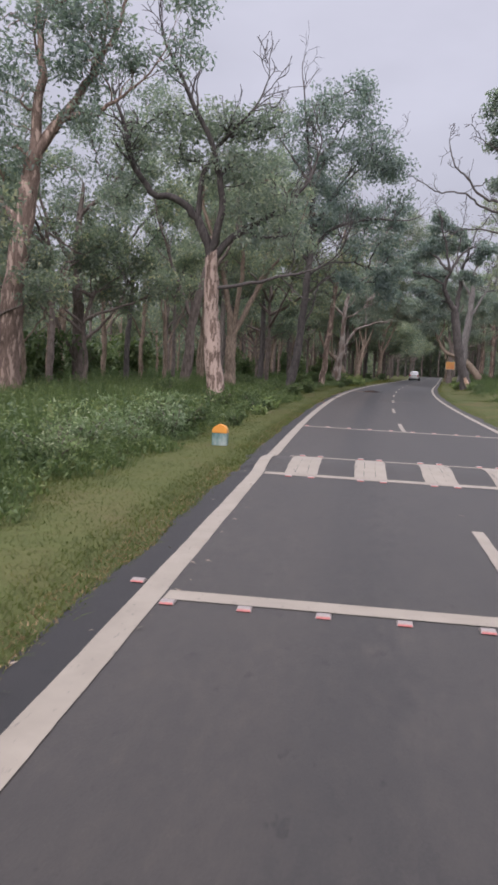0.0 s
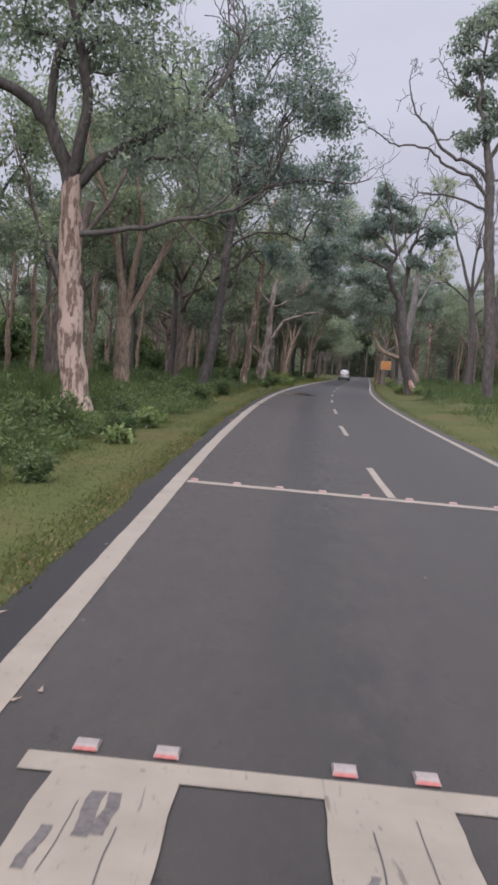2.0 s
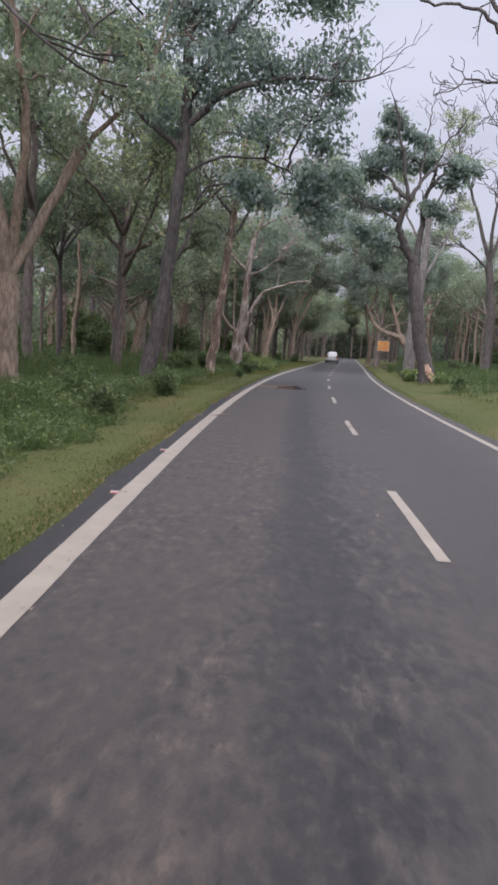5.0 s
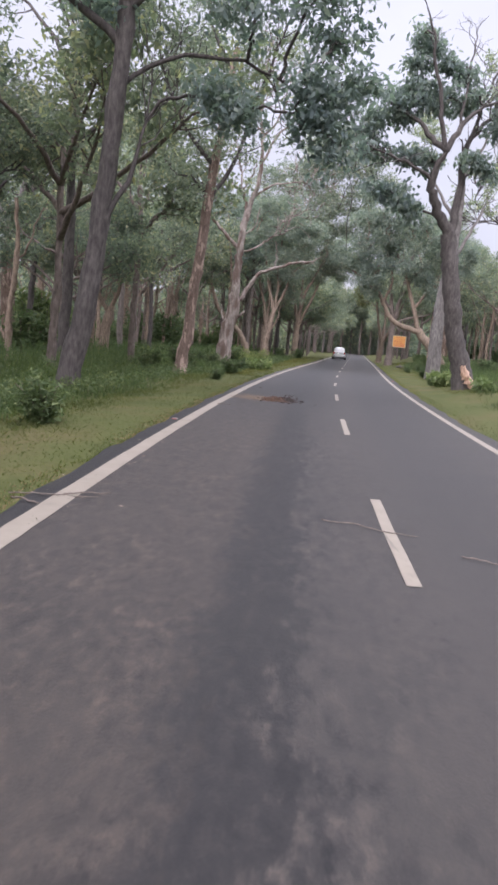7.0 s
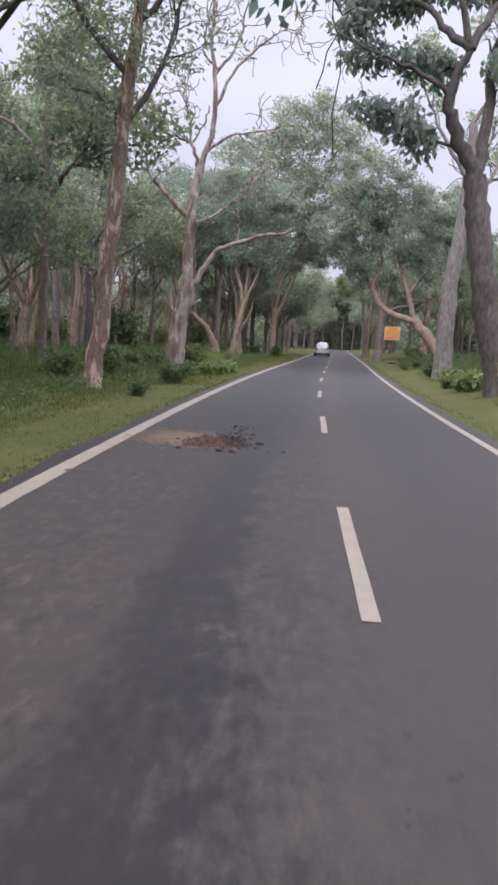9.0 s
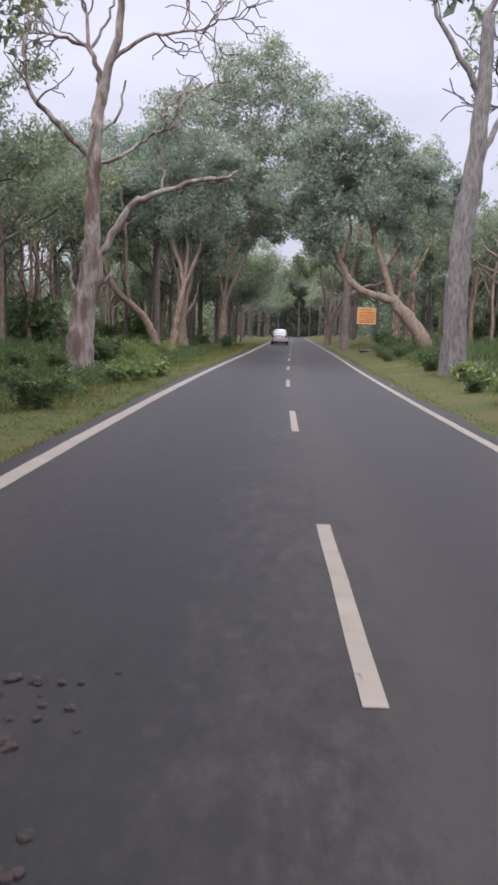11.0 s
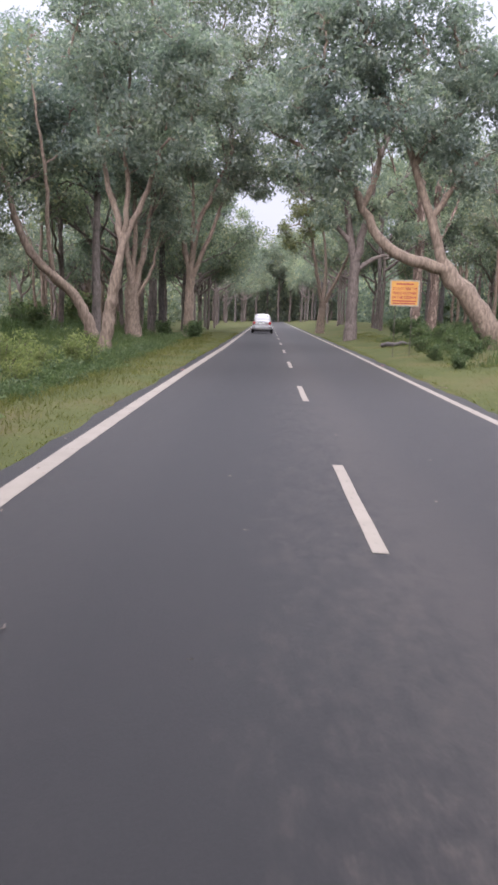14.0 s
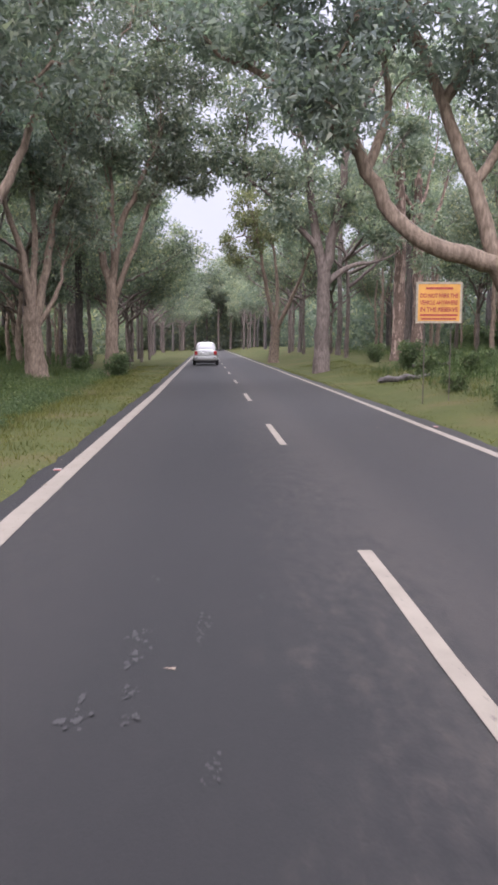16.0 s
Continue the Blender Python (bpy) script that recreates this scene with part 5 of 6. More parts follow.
# mown verge, denser where it is passed close by
for n, y0, y1, a0, a1 in ((88000, -2, 30, -5.4, -3.02), (42000, 30, 70, -5.2, -3.02), (30000, 70, 130, -5.4, -3.02), (18000, 10, 60, 2.98, 5.2), (34000, 60, 125, 2.98, 6.2)):
    y, a = spots(n, y0, y1, a0, a1, 2.2)
    h = ug.uniform(0.02, 0.06, len(y)) * (1 + 1.6 * step(4.0, 5.4, np.abs(a)))
    meadow("verge_grass", y, edge_of(y, a), h, 0.005 if y0 < 30 else 0.007, M_GRASS2 if y0 >= 60 else M_GRASS, "short yellow-green grass along the asphalt edge", ug, 1.5)
# tall grass under the trees
for n, y0, y1, a0, a1, hh in ((52000, 2, 50, -12, -5.0, 0.95), (34000, 50, 120, -11, -5.0, 0.85), (40000, 4, 150, -34, -11, 1.05), (24000, 20, 110, 4.9, 11, 0.7), (26000, 30, 150, 10, 34, 0.8)):
    y, a = spots(n, y0, y1, a0, a1, 1.0)
    near = step(a0 if a0 > 0 else -a1, (a0 if a0 > 0 else -a1) + 1.6, np.abs(a)) if abs(a0) < 13 else 1.0
    h = hh * ug.uniform(0.45, 1.1, len(y)) * (0.35 + 0.65 * near) * clear(y, a)
    meadow("tall_grass", y, edge_of(y, a), h, 0.010 if abs(a0) < 13 else 0.022, M_TALL, "tall soft green grass under the roadside trees", ug, 0.35)
# leafy herbs among it
for n, y0, y1, a0, a1, hh in ((13000, 2, 50, -12, -5.2, 0.8), (9000, 50, 120, -12, -5.2, 0.72), (9000, 4, 150, -32, -11, 0.95), (6000, 20, 112, 5.2, 12, 0.5), (5000, 40, 150, 11, 30, 0.7)):
    y, a = spots(n, y0, y1, a0, a1, 0.4)
    z = rise(y, a) + hh * ug.uniform(0.15, 1.0, len(y)) * clear(y, a)
    v, f = leaves(lay(y, edge_of(y, a), z), 6, 0.14, 0.09 if abs(a0) < 13 else 0.16, ug, 0.1, 0.45)
    tagged(solid("herbs", v, f, M_HERB), "leafy green herbs and seedlings in the tall grass", "undergrowth", kind="stuff")
# lower growth that creeps out on the verge
eg = np.random.default_rng(77)


def creep(n, y0, y1, ys, lats, wide):
    y = eg.uniform(y0, y1, n)
    u = eg.uniform(0, 1, n) ** 0.8
    front = np.interp(y, ys, lats) + 0.18 * np.sin(2.1 * y) + 0.12 * np.sin(5.3 * y + 1)
    return y, front - wide * u, u


for n, y0, y1, ys, lats in ((15000, 2, 37, (2, 9, 12, 16, 20, 25, 32, 37), (-4.35, -4.25, -4.35, -4.75, -4.5, -4.2, -4.0, -4.7)), (9000, 66, 100, (66, 80, 100), (-4.6, -4.6, -4.9))):
    y, a, u = creep(n, y0, y1, ys, lats, 1.1)
    h = eg.uniform(0.06, 0.22, n) + 0.3 * u * eg.uniform(0.5, 1.0, n) * clear(y, a)
    meadow("rough_grass", y, a, h, 0.007, M_TALL, "rough ankle-high grass at the edge of the undergrowth", eg, 0.6)
    y, a, u = creep(n // 4, y0, y1, ys, lats, 1.2)
    v, f = leaves(lay(y, a, rise(y, a) + 0.04 + (0.08 + 0.35 * u * clear(y, a)) * eg.uniform(0.1, 1.0, len(y))), 6, 0.1, 0.07, eg, 0.1, 0.5)
    tagged(solid("herbs", v, f, M_HERB), "low leafy herbs creeping out on the verge", "undergrowth", kind="stuff")
y, a, u = creep(9000, 62, 112, (62, 112), (-3.35, -3.35), 1.5)
meadow("rough_grass", y, a, eg.uniform(0.04, 0.09, len(y)) + 0.1 * u, 0.007, M_GRASS2, "tufts of rough yellow-green grass on the verge", eg, 0.8)
# dry brown fringe where asphalt meets grass
y, a = spots(14000, -2, 60, -3.32, -3.0, 0.4)
meadow("dry_grass", y, edge_of(y, a), ug.uniform(0.012, 0.035, len(y)), 0.005, plain("dry_grass", (0.15, 0.105, 0.05), 0.9, vary=0.3), "dry brown grass fringe on the asphalt edge", ug, 0.9)


def shrub(seed, h, wide, leaf, material, label, n=196, per=8, spread=0.12, aspect=0.5, droop=0.1):
    """A low shrub: thin stems from one foot, and leaves on their upper parts."""
    rg = np.random.default_rng(seed)
    top = empty_at("shrub", Matrix())
    lines, tips = [], []
    for k in range(14):
        a = rg.uniform(0, 2 * np.pi)
        out = wide * rg.uniform(0.2, 1.0)
        p = np.array([(0, 0, -0.05), (math.cos(a) * out * 0.45, math.sin(a) * out * 0.45, h * 0.5), (math.cos(a) * out, math.sin(a) * out, h * rg.uniform(0.6, 1.0))])
        q, r = smooth_line(p, [0.016, 0.011, 0.005], 6, rg, 0.03)
        lines.append((q, r))
        for _ in range(n // 14):
            u = rg.uniform(0.25, 1.0)
            tips.append(np.array([np.interp(u, np.linspace(0, 1, 6), q[:, c]) for c in range(3)]) + rg.normal(0, 0.11 * h, 3))
    tips = np.array(tips)
    tips[:, 2] = np.clip(tips[:, 2], 0.05, None)
    v, f = tubes(lines, 4)
    solid("stem", v, f, M_BROWN, top, "", True)
    v, f = leaves(tips, per, spread, leaf, rg, droop, aspect, leaf < 0.2)
    solid("foliage", v, f, material, top)
    return tagged(top, label, "shrub", "roadside shrubs")


SHRUBS = [shrub(1, 0.9, 0.7, 0.12, M_HERB, "small leafy green shrub in the grass"),
          shrub(2, 1.25, 0.8, 0.15, M_HERB, "dense mid-green shrub in the grass", 252),
          shrub(3, 0.75, 0.8, 0.27, leafy("broad_pale_leaves", (0.08, 0.112, 0.045), (0.145, 0.182, 0.08), (0.2, 0.22, 0.105), 0.6, 0.4, 0.2), "low shrub with large pale green leaves", 120, 4, 0.1, 0.45, 0.4),
          shrub(4, 1.3, 1.0, 0.11, leafy("leaves_lime", (0.11, 0.13, 0.05), (0.19, 0.205, 0.085), (0.26, 0.255, 0.12)), "yellow-green bush beside the road", 308),
          shrub(5, 0.75, 0.6, 0.075, leafy("leaves_pale", (0.09, 0.125, 0.07), (0.18, 0.22, 0.14), (0.36, 0.38, 0.3)), "weed with small pale leaves beside the verge", 196)]
used = []


def plant(i, y, lat, size, rot):
    put(SHRUBS[i], y, lat, size, rot, used)


for i, y, lat, size in ((0, 26.2, -5.2, 0.6), (0, 25.0, -4.6, 0.5), (0, 27.0, -6.8, 0.7), (0, 20.6, -5.3, 0.8), (0, 13.2, -4.8, 0.9), (0, 15.8, -5.4, 0.9), (0, 36.8, -5.6, 0.9), (0, 34.2, -4.6, 0.8), (0, 41.0, -4.5, 0.8),
                        (2, 71.2, -4.2, 0.8), (2, 70.2, -4.4, 0.75), (2, 73.4, -4.1, 0.8), (2, 72.4, -4.6, 0.8), (2, 74.6, -4.3, 0.7), (2, 67.6, -5.2, 0.7), (0, 63.0, -4.4, 0.8), (3, 88.6, -6.2, 0.8), (3, 86.6, -5.7, 0.7), (3, 91.2, -6.4, 0.65), (3, 84.4, -6.2, 0.6), (3, 82.2, -5.9, 0.5), (3, 85.6, -7.3, 0.8), (3, 89.4, -7.6, 0.8), (3, 80.4, -6.9, 0.55),
                        (4, 9.4, -4.9, 0.8), (4, 12.4, -4.75, 1.0), (4, 13.5, -5.3, 1.1), (4, 15.9, -5.4, 1.0), (4, 11.3, -5.6, 1.1), (4, 8.0, -5.2, 0.9), (4, 17.4, -5.5, 0.8), (4, 6.4, -4.9, 0.8), (0, 16.0, -4.15, 0.45), (2, 20.2, -4.1, 0.45), (0, 21.6, -4.3, 0.5), (2, 24.0, -4.3, 0.6), (0, 75.5, -5.2, 0.6), (0, 57.5, -4.2, 0.5),
                        (1, 92.4, 4.8, 0.45), (0, 91.6, 5.6, 0.7), (0, 88.0, 4.6, 0.55), (1, 95.5, 5.9, 0.5), (0, 97.0, 5.2, 0.6), (1, 100.0, 6.6, 0.6), (0, 104.0, 6.2, 0.9), (1, 108.0, 6.8, 0.9), (2, 66.0, 4.6, 1.0),
                        (2, 60.6, 5.4, 0.8), (0, 70.0, 4.6, 0.6), (2, 72.6, 5.0, 0.7), (0, 78.0, 4.9, 0.6), (0, 56.0, 5.6, 0.8), (0, 82.0, 5.4, 0.7), (1, 78.2, -6.6, 0.95), (0, 77.4, -7.4, 1.2), (0, 78.6, -8.3, 1.2), (1, 112.0, -4.9, 0.8), (0, 113.0, -5.2, 0.9)):
    plant(i, y, lat, size, ug.uniform(0, 360))
for i in range(30):
    plant(int(ug.integers(0, 2)), ug.uniform(10, 120), -ug.uniform(6.5, 12), ug.uniform(0.5, 0.95), ug.uniform(0, 360))
for i in range(60):
    plant(1, ug.uniform(14, 150), -ug.uniform(14, 34), ug.uniform(1.4, 2.8), ug.uniform(0, 360))
for i in range(34):
    plant(int(ug.integers(0, 2)), ug.uniform(40, 125), ug.uniform(6.2, 13), ug.uniform(0.5, 0.95), ug.uniform(0, 360))
for i in range(44):
    plant(1, ug.uniform(60, 170), ug.uniform(15, 36), ug.uniform(1.3, 2.6), ug.uniform(0, 360))

# ---------------------------------------------------------------- road furniture
M_RED_R = plain("stud_red", (0.21, 0.055, 0.045), 0.6, vary=0.2, scale=40)
M_WHITE_R = plain("stud_white", (0.135, 0.112, 0.1), 0.5, vary=0.2, scale=40)


def stud():
    top = empty_at("road_stud", Matrix())
    bm = bmesh.new()
    r = bmesh.ops.create_cube(bm, size=1.0, matrix=Matrix.Diagonal((0.095, 0.09, 0.016, 1)) @ Matrix.Translation((0, 0, 0.5)))
    for v in r["verts"]:
        if v.co.z > 0.01:
            v.co.x *= 0.86
            v.co.y *= 0.5
    part("casing", bm, M_WHITE_R, top)
    bm = bmesh.new()
    vs = [bm.verts.new(p) for p in ((-0.042, -0.0485, 0.003), (0.042, -0.0485, 0.003), (0.040, -0.037, 0.011), (-0.040, -0.037, 0.011))]
    bm.faces.new(vs)
    bmesh.ops.recalc_face_normals(bm, faces=bm.faces[:])
    bmesh.ops.solidify(bm, geom=bm.faces[:], thickness=-0.003)
    bmesh.ops.recalc_face_normals(bm, faces=bm.faces[:])
    part("reflector", bm, M_RED_R, top, "red reflector face")
    return tagged(top, "white road stud with a red reflector on the asphalt", "road stud", "studs across the road")


stud_list = [(1.6, -2.26 + 0.475 * i) for i in range(10)] + [(2.02, -2.56)]
stud_list += [(yy, c + o) for yy in (7.62, 10.2) for c in (-1.91, -0.955, 0.0, 0.93, 1.86) for o in (-0.15, 0.15)]
stud_list += [(17.0 - 0.01 * i, -2.45 + 0.515 * i) for i in range(10)]
stud_list += [(27.4, -2.83), (30.6, -2.86), (37.6, -3.02), (43.5, -3.0), (67.8, -2.98), (72.0, 2.8), (86.0, -2.9), (90.6, 2.82)]
first_stud = stud()
for i, (yy, la) in enumerate(stud_list):
    p_ = lay(yy, la)
    m = pose(float(p_[0]), float(p_[1]), float(road_z(np.array(yy), np.array(la))) + 0.004, 0, 0, -math.degrees(math.atan(float(bend_slope(yy)))))
    if i:
        copy_thing(first_stud, m)
    else:
        first_stud.matrix_basis = m


def milestone():
    """A round-topped kilometre stone: yellow head, stained whitewashed body."""
    top = empty_at("milestone", pose(0.5, 11.15, float(rise(11.06, -3.62)) - 0.07, 0, 0, -4))

    def slab(z0, z1, w, d, arch):
        bm = bmesh.new()
        prof = [(-w, z0), (w, z0)]
        if arch:
            prof += [(w * math.cos(a), z0 + 0.01 + (z1 - z0) * math.sin(a)) for a in np.linspace(0.0, math.pi, 17)]
        else:
            prof += [(w, z1), (-w, z1)]
        f = bm.faces.new([bm.verts.new((x, -d, z)) for x, z in prof])
        e = bmesh.ops.extrude_face_region(bm, geom=[f])
        bmesh.ops.translate(bm, vec=(0, 2 * d, 0), verts=[v for v in e["geom"] if isinstance(v, bmesh.types.BMVert)])
        bmesh.ops.recalc_face_normals(bm, faces=bm.faces[:])
        bmesh.ops.bevel(bm, geom=[k for k in bm.edges if len(k.link_faces) == 2 and k.calc_face_angle(0) > 0.8], offset=0.012, segments=2, affect="EDGES")
        return bm

    m, n, l, b = mat("stained_whitewash")
    t = tex(n, l, "Noise", 5, 6, (1, 1, 0.5))
    l.new(ramp_out(n, l, t.outputs[0], [(0.35, (0.04, 0.085, 0.072)), (0.5, (0.115, 0.165, 0.15)), (0.68, (0.25, 0.27, 0.25))]), b.inputs["Base Color"])
    b.inputs["Roughness"].default_value = 0.9
    part("body", slab(0, 0.29, 0.133, 0.09, False), m, top, "whitewashed body with green stains")
    m2, n, l, b = mat("milestone_yellow")
    t = tex(n, l, "Noise", 3.5, 5)
    l.new(ramp_out(n, l, t.outputs[0], [(0.3, (0.40, 0.16, 0.012)), (0.53, (0.42, 0.175, 0.015)), (0.6, (0.2, 0.15, 0.085))]), b.inputs["Base Color"])
    b.inputs["Roughness"].default_value = 0.7
    part("head", slab(0.282, 0.42, 0.137, 0.095, True), m2, top, "yellow-orange painted round head")
    return tagged(top, "small round-topped stone with a yellow head in the grass", "milestone")


milestone()


def sign_board():
    x, y = 18.0, 94.4
    top = empty_at("sign_board", pose(x, y, ground_xy(x, y), 0, 0, -12))
    g = ground_xy(x, y)
    M_OR = plain("sign_orange", (0.36, 0.175, 0.026), 0.6, vary=0.18, scale=3)
    M_BORD = plain("sign_border", (0.2, 0.175, 0.125), 0.6, vary=0.3, scale=12)
    M_INK = plain("sign_red", (0.2, 0.022, 0.014), 0.6, vary=0.25, scale=20)
    M_POST = plain("sign_post", (0.06, 0.048, 0.04), 0.6, 0.3, 0.3)
    z0, z1, w = 1.94 - g, 2.82 - g, 0.5
    part("board", box_bm(bmesh.new(), (2 * w, 0.03, z1 - z0), (0, 0, (z0 + z1) / 2), 0.006), M_OR, top, "orange painted board")
    for sx, sz, cx_, cz in ((2 * w + 0.05, 0.05, 0, z0), (2 * w + 0.05, 0.05, 0, z1), (0.05, z1 - z0 - 0.051, -w, (z0 + z1) / 2), (0.05, z1 - z0 - 0.051, w, (z0 + z1) / 2)):
        part("border", box_bm(bmesh.new(), (sx, 0.045, sz), (cx_, -0.002, cz), 0.006), M_BORD, top)
    for px in (-0.3, 0.3):
        part("post", box_bm(bmesh.new(), (0.024, 0.024, z1 + 0.35), (px, 0.038, (z1 - 0.4) / 2), 0.008), M_POST, top)
    for i, words in enumerate(("DO NOT PARK THE", "VEHICLE ANYWHERE", "IN THE RESERVE")):
        cu = bpy.data.curves.new("words", "FONT")
        cu.offset = 0.003
        cu.body, cu.align_x, cu.size, cu.extrude = words, "CENTER", 0.135, 0.002
        cu.space_character = 0.95
        tmp = new("words", cu)
        bpy.context.view_layer.update()
        me = bpy.data.meshes.new_from_object(tmp.evaluated_get(bpy.context.evaluated_depsgraph_get()))
        bpy.data.objects.remove(tmp)
        wide = max(v.co.x for v in me.vertices) - min(v.co.x for v in me.vertices)
        k = min(1.0, 0.86 / wide)
        me.transform(Matrix.Diagonal((k, 1, 1, 1)))
        me.transform(Matrix.Translation((0, -0.02, z1 - 0.33 - 0.155 * i)) @ pose(0, 0, 0, 90))
        me.materials.clear()
        me.materials.append(M_INK)
        ob = new("lettering", me)
        ob.parent = top
    for cz, sx, sz in ((z1 - 0.12, 0.62, 0.05), (z0 + 0.16, 0.86, 0.045), (z0 + 0.075, 0.8, 0.04)):
        part("text_bar", box_bm(bmesh.new(), (sx, 0.006, sz), (0, -0.019, cz)), M_INK, top)
    return tagged(top, "orange warning board with red capitals on two posts", "sign")


sign_board()


# ---------------------------------------------------------------- dung, leaf litter, twigs
def dung():
    rg = np.random.default_rng(17)
    top = empty_at("dung_pile", pose(5.97, 50.5, 0.0))
    M_D = plain("dung", (0.013, 0.0072, 0.0048), 0.95, vary=0.5, scale=25, bump=0.8)
    M_O = plain("fresh_dung", (0.034, 0.0158, 0.0072), 0.95, vary=0.45, scale=14, bump=0.8)
    M_S, n_, l_, b_ = mat("dung_smear")
    t_ = tex(n_, l_, "Noise", 3.5, 8)
    l_.new(ramp_out(n_, l_, t_.outputs[0], [(0.36, (0.032, 0.023, 0.016)), (0.5, (0.058, 0.035, 0.015)), (0.66, (0.088, 0.048, 0.014))]), b_.inputs["Base Color"])
    b_.inputs["Roughness"].default_value = 0.9
    # two lobes of the heap
    for name, cx_, cy_, rx_, ry_, tall, m_, label in (("mound", -0.18, -0.02, 0.36, 0.46, 0.085, M_O, "orange-brown trampled heap"), ("mound", 0.12, 0.08, 0.3, 0.42, 0.07, M_D, "dark crumbling heap")):
        bm = bmesh.new()
        bmesh.ops.create_grid(bm, x_segments=44, y_segments=44, size=1.0)
        for v in bm.verts:
            w_ = Vector((v.co.x * rx_ + cx_, v.co.y * ry_ + cy_, 0))
            d = math.hypot(v.co.x, v.co.y) * (1 + 0.35 * noise.noise(w_ * 5))
            lump = 0.75 + 1.4 * noise.noise(w_ * 8) + 0.9 * noise.noise(w_ * 19)
            v.co = (w_.x, w_.y, -0.012 + max(0.0, 1 - d * d) ** 0.6 * tall * lump + 0.022 * noise.noise(w_ * 34))
        part(name, bm, m_, top, label)
    for k in range(210):
        bm = bmesh.new()
        s = rg.uniform(0.011, 0.03) if k > 18 else rg.uniform(0.03, 0.05)
        bmesh.ops.create_icosphere(bm, subdivisions=2 if s > 0.025 else 1, radius=s)
        for v in bm.verts:
            v.co *= 1 + 0.45 * noise.noise(v.co * (1.2 / s) + Vector((k, 0, 0)))
            v.co.z *= 0.45
        if k < 110:
            px, py = rg.normal(0.02, 0.27), rg.normal(0.0, 0.3)
        else:
            u_ = rg.uniform(0, 1) ** 1.4
            px, py = rg.normal(0.1 + 0.3 * u_, 0.17), 0.3 + 2.1 * u_
        bmesh.ops.translate(bm, vec=(px, py, 0.3 * s), verts=bm.verts[:])
        part("clod", bm, M_D, top)
    vs, fs = [], []
    for k in range(2600):
        cx_, cy_, s = rg.normal(-0.55, 0.3), rg.normal(0.4, 0.4), rg.uniform(0.008, 0.045)
        z_ = 0.003 + 0.004 * rg.uniform()
        first = len(vs)
        for j in range(8):
            w_ = s * rg.uniform(0.6, 1.2)
            vs.append((cx_ + w_ * math.cos(j * math.pi / 4), cy_ + w_ * math.sin(j * math.pi / 4), z_))
        fs += [(first, first + j, first + j + 1) for j in range(1, 7)]
    tagged(solid("smear", vs, fs, M_S, top, "flattened orange-brown crumbs"), kind="stuff")
    return tagged(top, "scattered brown dung pile on the asphalt", "dung")


dung()
M_DRY = plain("dry_leaf", (0.13, 0.10, 0.075), 0.9, vary=0.5, scale=30)
lr_ = np.random.default_rng(41)
ly = lr_.uniform(0, 110, 700)
la_ = np.where(lr_.uniform(0, 1, 700) < 0.68, -half_l(ly) - lr_.exponential(0.22, 700) + 0.2, np.where(lr_.uniform(0, 1, 700) < 0.7, half_r(ly) + lr_.exponential(0.3, 700) - 0.1, lr_.uniform(-2.4, 2.4, 700)))
v, f = leaves(lay(ly, la_, 0.012 + 0.0 * ly), 1, 0.001, 0.055, lr_, 0.0, 0.55)
v[:, 2] = 0.008 + 0.2 * (v[:, 2] - 0.008).clip(-0.02, 0.1).clip(0)
tagged(solid("leaf_litter", v, f, M_DRY), "dry fallen leaves and crumbs scattered on the asphalt", "litter", kind="stuff")
for yy, la, long, thick, rot in ((36.3, -2.85, 0.38, 0.006, 8), (36.5, -2.6, 0.22, 0.007, 25), (36.0, -3.0, 0.15, 0.009, -30), (36.25, -0.15, 0.42, 0.0055, -28), (35.45, 0.72, 0.26, 0.0055, -40), (64.4, -2.5, 0.16, 0.007, 40), (55.2, -2.4, 0.14, 0.006, 100),
                               (58.6, 2.9, 0.16, 0.007, 10), (68.9, -2.0, 0.12, 0.006, 70), (83.0, 2.95, 0.2, 0.007, 150), (47.5, -2.6, 0.16, 0.006, 20)):
    p_ = lay(yy, la)
    q, r = smooth_line(np.array([(-long, 0, thick + 0.004), (-0.3 * long, 0.05 * long, thick + 0.012), (0.3 * long, -0.04 * long, thick + 0.008), (long, 0.08 * long, thick + 0.004)]), [thick, thick, 0.8 * thick, 0.5 * thick], 12, lr_, 0.004)
    v, f = tubes([(q, r)], 5)
    ob = tagged(solid("fallen_twig", v, f, M_BROWN, None, "", True), "thin brown twig lying on the asphalt", "twig", "twigs on the road")
    ob.matrix_basis = pose(float(p_[0]), float(p_[1]), 0.004, 0, 0, rot)


# fallen logs under the trees beyond the board
for lx, ly_, long, rr, rot in ((21.0, 102.5, 1.5, 0.1, 12), (23.0, 104.5, 1.2, 0.08, -25)):
    q, r = smooth_line(np.array([(-long, 0, 0.02), (-0.9 * long, 0.02, 0.08), (-0.3 * long, 0.1, 0.1), (0.4 * long, -0.08, 0.16), (0.95 * long, 0.12, 0.26), (long, 0.13, 0.27)]), [0.01, rr, rr, 0.8 * rr, 0.5 * rr, 0.01], 22, lr_, 0.02)
    v, f = tubes([(q, r)], 9)
    v = v + lr_.normal(0, 0.012, v.shape)
    ob = tagged(solid("fallen_log", v, f, M_DARK, None, "", True), "dark dead log lying in the grass", "log")
    ob.matrix_basis = pose(lx, ly_, ground_xy(lx, ly_) - 0.07, 0, 0, rot)


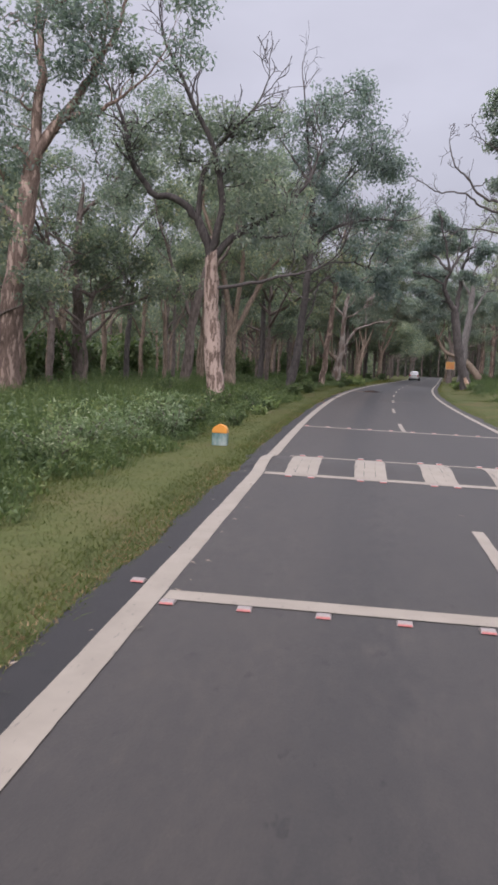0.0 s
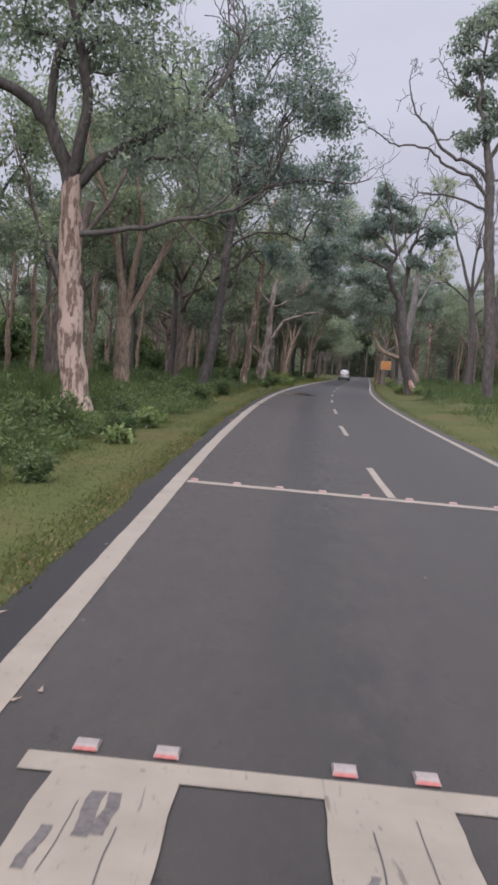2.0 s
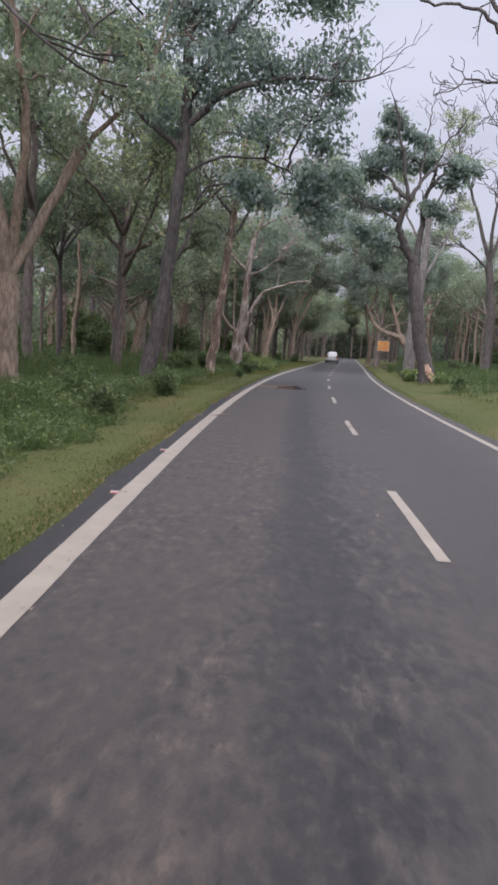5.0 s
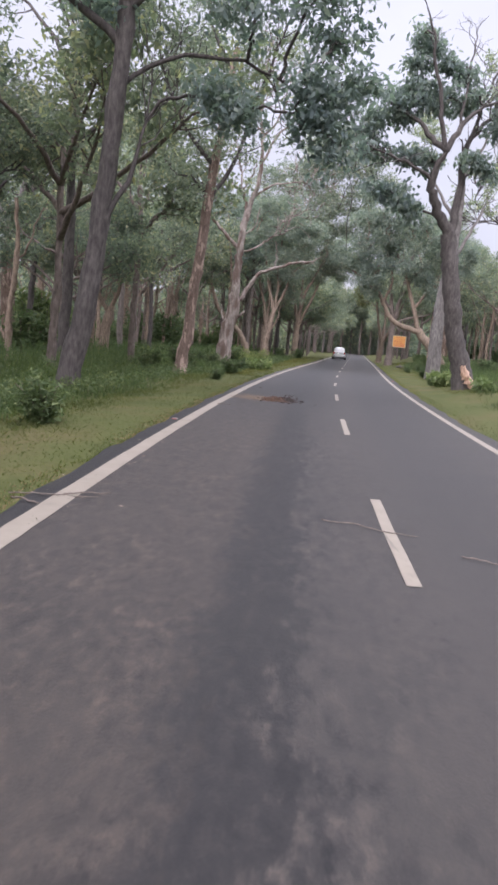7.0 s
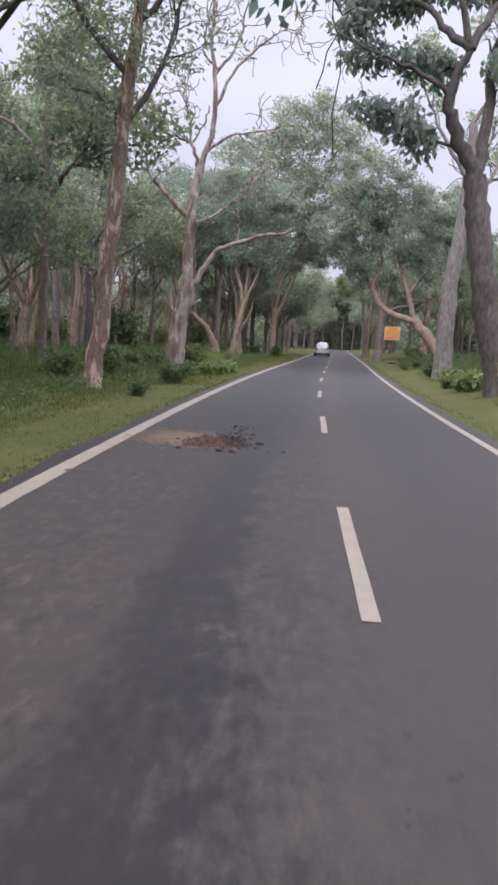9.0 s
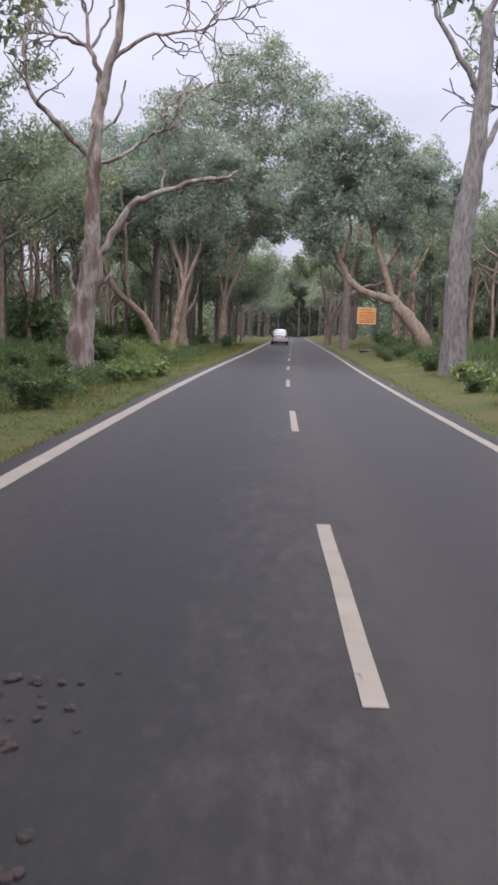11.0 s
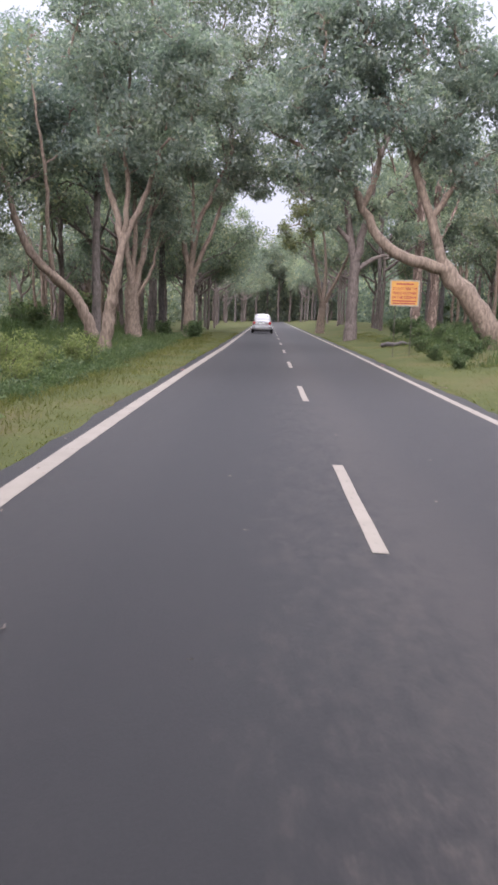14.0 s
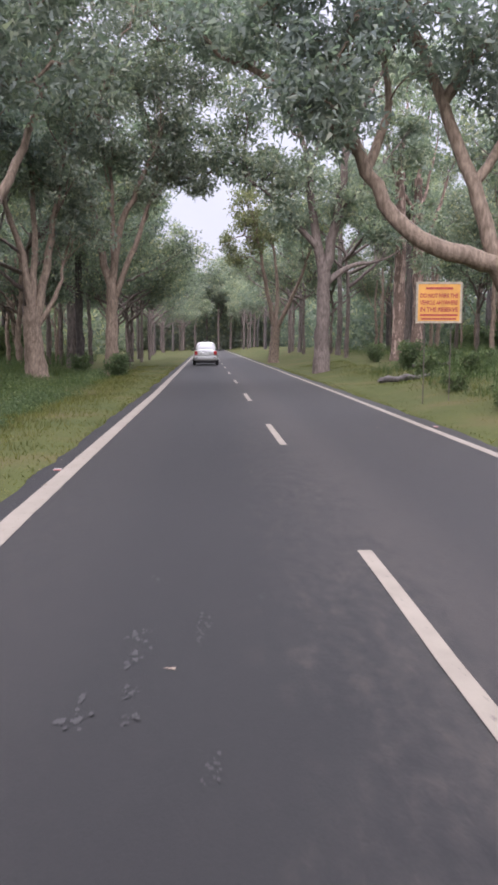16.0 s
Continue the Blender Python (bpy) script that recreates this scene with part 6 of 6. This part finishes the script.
# ---------------------------------------------------------------- the white car ahead
def car():
    y, lat = 130.0, -1.25
    p_ = lay(y, lat)
    top = empty_at("car", pose(float(p_[0]), float(p_[1]), 0.0, 0, 0, -math.degrees(math.atan(float(bend_slope(y))))))
    M_P = plain("car_paint", (0.33, 0.325, 0.315), 0.35, vary=0.05, coat=0.4)
    M_G, n, l, b = mat("car_glass")
    b.inputs["Base Color"].default_value = (0.03, 0.035, 0.04, 1)
    b.inputs["Roughness"].default_value = 0.08
    M_T = plain("tyre_rubber", (0.02, 0.02, 0.02), 0.85, vary=0.2)
    M_R = plain("wheel_rim", (0.35, 0.35, 0.36), 0.35, 0.8, 0.1)
    M_L = plain("tail_lamp", (0.32, 0.02, 0.02), 0.2, vary=0.15, coat=0.5)
    M_K = plain("black_trim", (0.02, 0.02, 0.022), 0.5, vary=0.1)
    M_C = plain("chrome", (0.7, 0.7, 0.7), 0.15, 0.95, 0.05)
    M_N = plain("plate", (0.6, 0.6, 0.58), 0.5, vary=0.05)

    def loft(stations, k=20, expo=3.6):
        """Rounded box sections from rear to front: (y, z0, z1, half width low, half width high)."""
        bm = bmesh.new()
        rings = []
        for yy, z0, z1, w0, w1 in stations:
            ring = []
            for i in range(k):
                a = 2 * math.pi * i / k + math.pi / k
                c, s = math.cos(a), math.sin(a)
                u = math.copysign(abs(c) ** (2 / expo), c)
                h = math.copysign(abs(s) ** (2 / expo), s)
                t = (h + 1) / 2
                ring.append(bm.verts.new((u * (w0 + (w1 - w0) * t), yy, z0 + (z1 - z0) * t)))
            rings.append(ring)
        for a, b_ in zip(rings, rings[1:]):
            for i in range(k):
                bm.faces.new((a[i], a[(i + 1) % k], b_[(i + 1) % k], b_[i]))
        bm.faces.new(rings[0][::-1])
        bm.faces.new(rings[-1])
        bmesh.ops.recalc_face_normals(bm, faces=bm.faces[:])
        for f_ in bm.faces:
            f_.smooth = True
        return bm

    body = part("body", loft([(0.06, 0.36, 0.98, 0.74, 0.66), (0.14, 0.28, 1.04, 0.80, 0.70), (0.45, 0.22, 1.06, 0.84, 0.74), (1.2, 0.2, 1.0, 0.845, 0.78), (2.4, 0.2, 0.97, 0.845, 0.78), (3.1, 0.2, 0.96, 0.84, 0.74),
                              (3.7, 0.24, 0.84, 0.80, 0.66), (4.05, 0.34, 0.70, 0.70, 0.55)]), M_P, top)
    part("roof", loft([(0.42, 0.96, 1.06, 0.66, 0.60), (0.75, 0.96, 1.36, 0.70, 0.56), (1.05, 0.94, 1.51, 0.74, 0.56), (1.7, 0.92, 1.55, 0.76, 0.58), (2.3, 0.92, 1.5, 0.76, 0.57), (2.9, 0.9, 1.12, 0.72, 0.62), (3.1, 0.9, 0.98, 0.70, 0.64)]), M_P, top)
    part("bumper", loft([(0.0, 0.34, 0.60, 0.62, 0.66), (0.03, 0.30, 0.62, 0.76, 0.80), (0.22, 0.28, 0.62, 0.845, 0.855)]), M_P, top)
    bm = bmesh.new()
    f_ = bm.faces.new([bm.verts.new(p) for p in ((-0.53, 0.545, 1.10), (0.53, 0.545, 1.10), (0.46, 0.86, 1.42), (-0.46, 0.86, 1.42))])
    bmesh.ops.solidify(bm, geom=[f_], thickness=0.03)
    part("rear_window", bm, M_G, top, "dark rear windscreen")
    for sx in (-1, 1):
        bm = bmesh.new()
        f_ = bm.faces.new([bm.verts.new(p) for p in ((sx * 0.752, 0.85, 1.02), (sx * 0.765, 2.75, 1.02), (sx * 0.665, 2.25, 1.42), (sx * 0.655, 1.1, 1.42))])
        bmesh.ops.solidify(bm, geom=[f_], thickness=0.02)
        part("side_window", bm, M_G, top)
        part("tail_lamp", box_bm(bmesh.new(), (0.21, 0.12, 0.24), (sx * 0.63, 0.1, 0.82), 0.035), M_L, top, "red tail lamp cluster")
        part("mirror", box_bm(bmesh.new(), (0.2, 0.09, 0.13), (sx * 0.9, 2.55, 1.0), 0.03), M_K, top, "black door mirror")
        part("lower_lamp", box_bm(bmesh.new(), (0.16, 0.03, 0.05), (sx * 0.6, 0.0, 0.5), 0.01), M_K, top)
        for wy_ in (0.78, 3.2):
            hub = empty_at("wheel", pose(sx * 0.76, wy_, 0.295))
            hub.parent = top
            bm = bmesh.new()
            bmesh.ops.create_cone(bm, cap_ends=True, segments=28, radius1=0.295, radius2=0.295, depth=0.18, matrix=pose(0, 0, 0, 0, 90))
            bmesh.ops.bevel(bm, geom=[e for e in bm.edges if len(e.link_faces) == 2 and e.calc_face_angle(0) > 1], offset=0.03, segments=2, affect="EDGES")
            part("tyre", bm, M_T, hub)
            bm = bmesh.new()
            bmesh.ops.create_cone(bm, cap_ends=True, segments=20, radius1=0.19, radius2=0.17, depth=0.02, matrix=pose(sx * 0.095, 0, 0, 0, 90 * sx))
            part("rim", bm, M_R, hub)
    part("chrome_strip", box_bm(bmesh.new(), (0.62, 0.03, 0.05), (0, 0.045, 0.86), 0.012), M_C, top, "chrome strip over the plate")
    part("number_plate", box_bm(bmesh.new(), (0.5, 0.02, 0.11), (0, 0.045, 0.74), 0.005), M_N, top, "pale number plate")
    part("underside", box_bm(bmesh.new(), (1.3, 3.2, 0.1), (0, 2.0, 0.2), 0.02), M_K, top)
    return tagged(top, "white sedan car driving ahead on the asphalt", "car")


car()
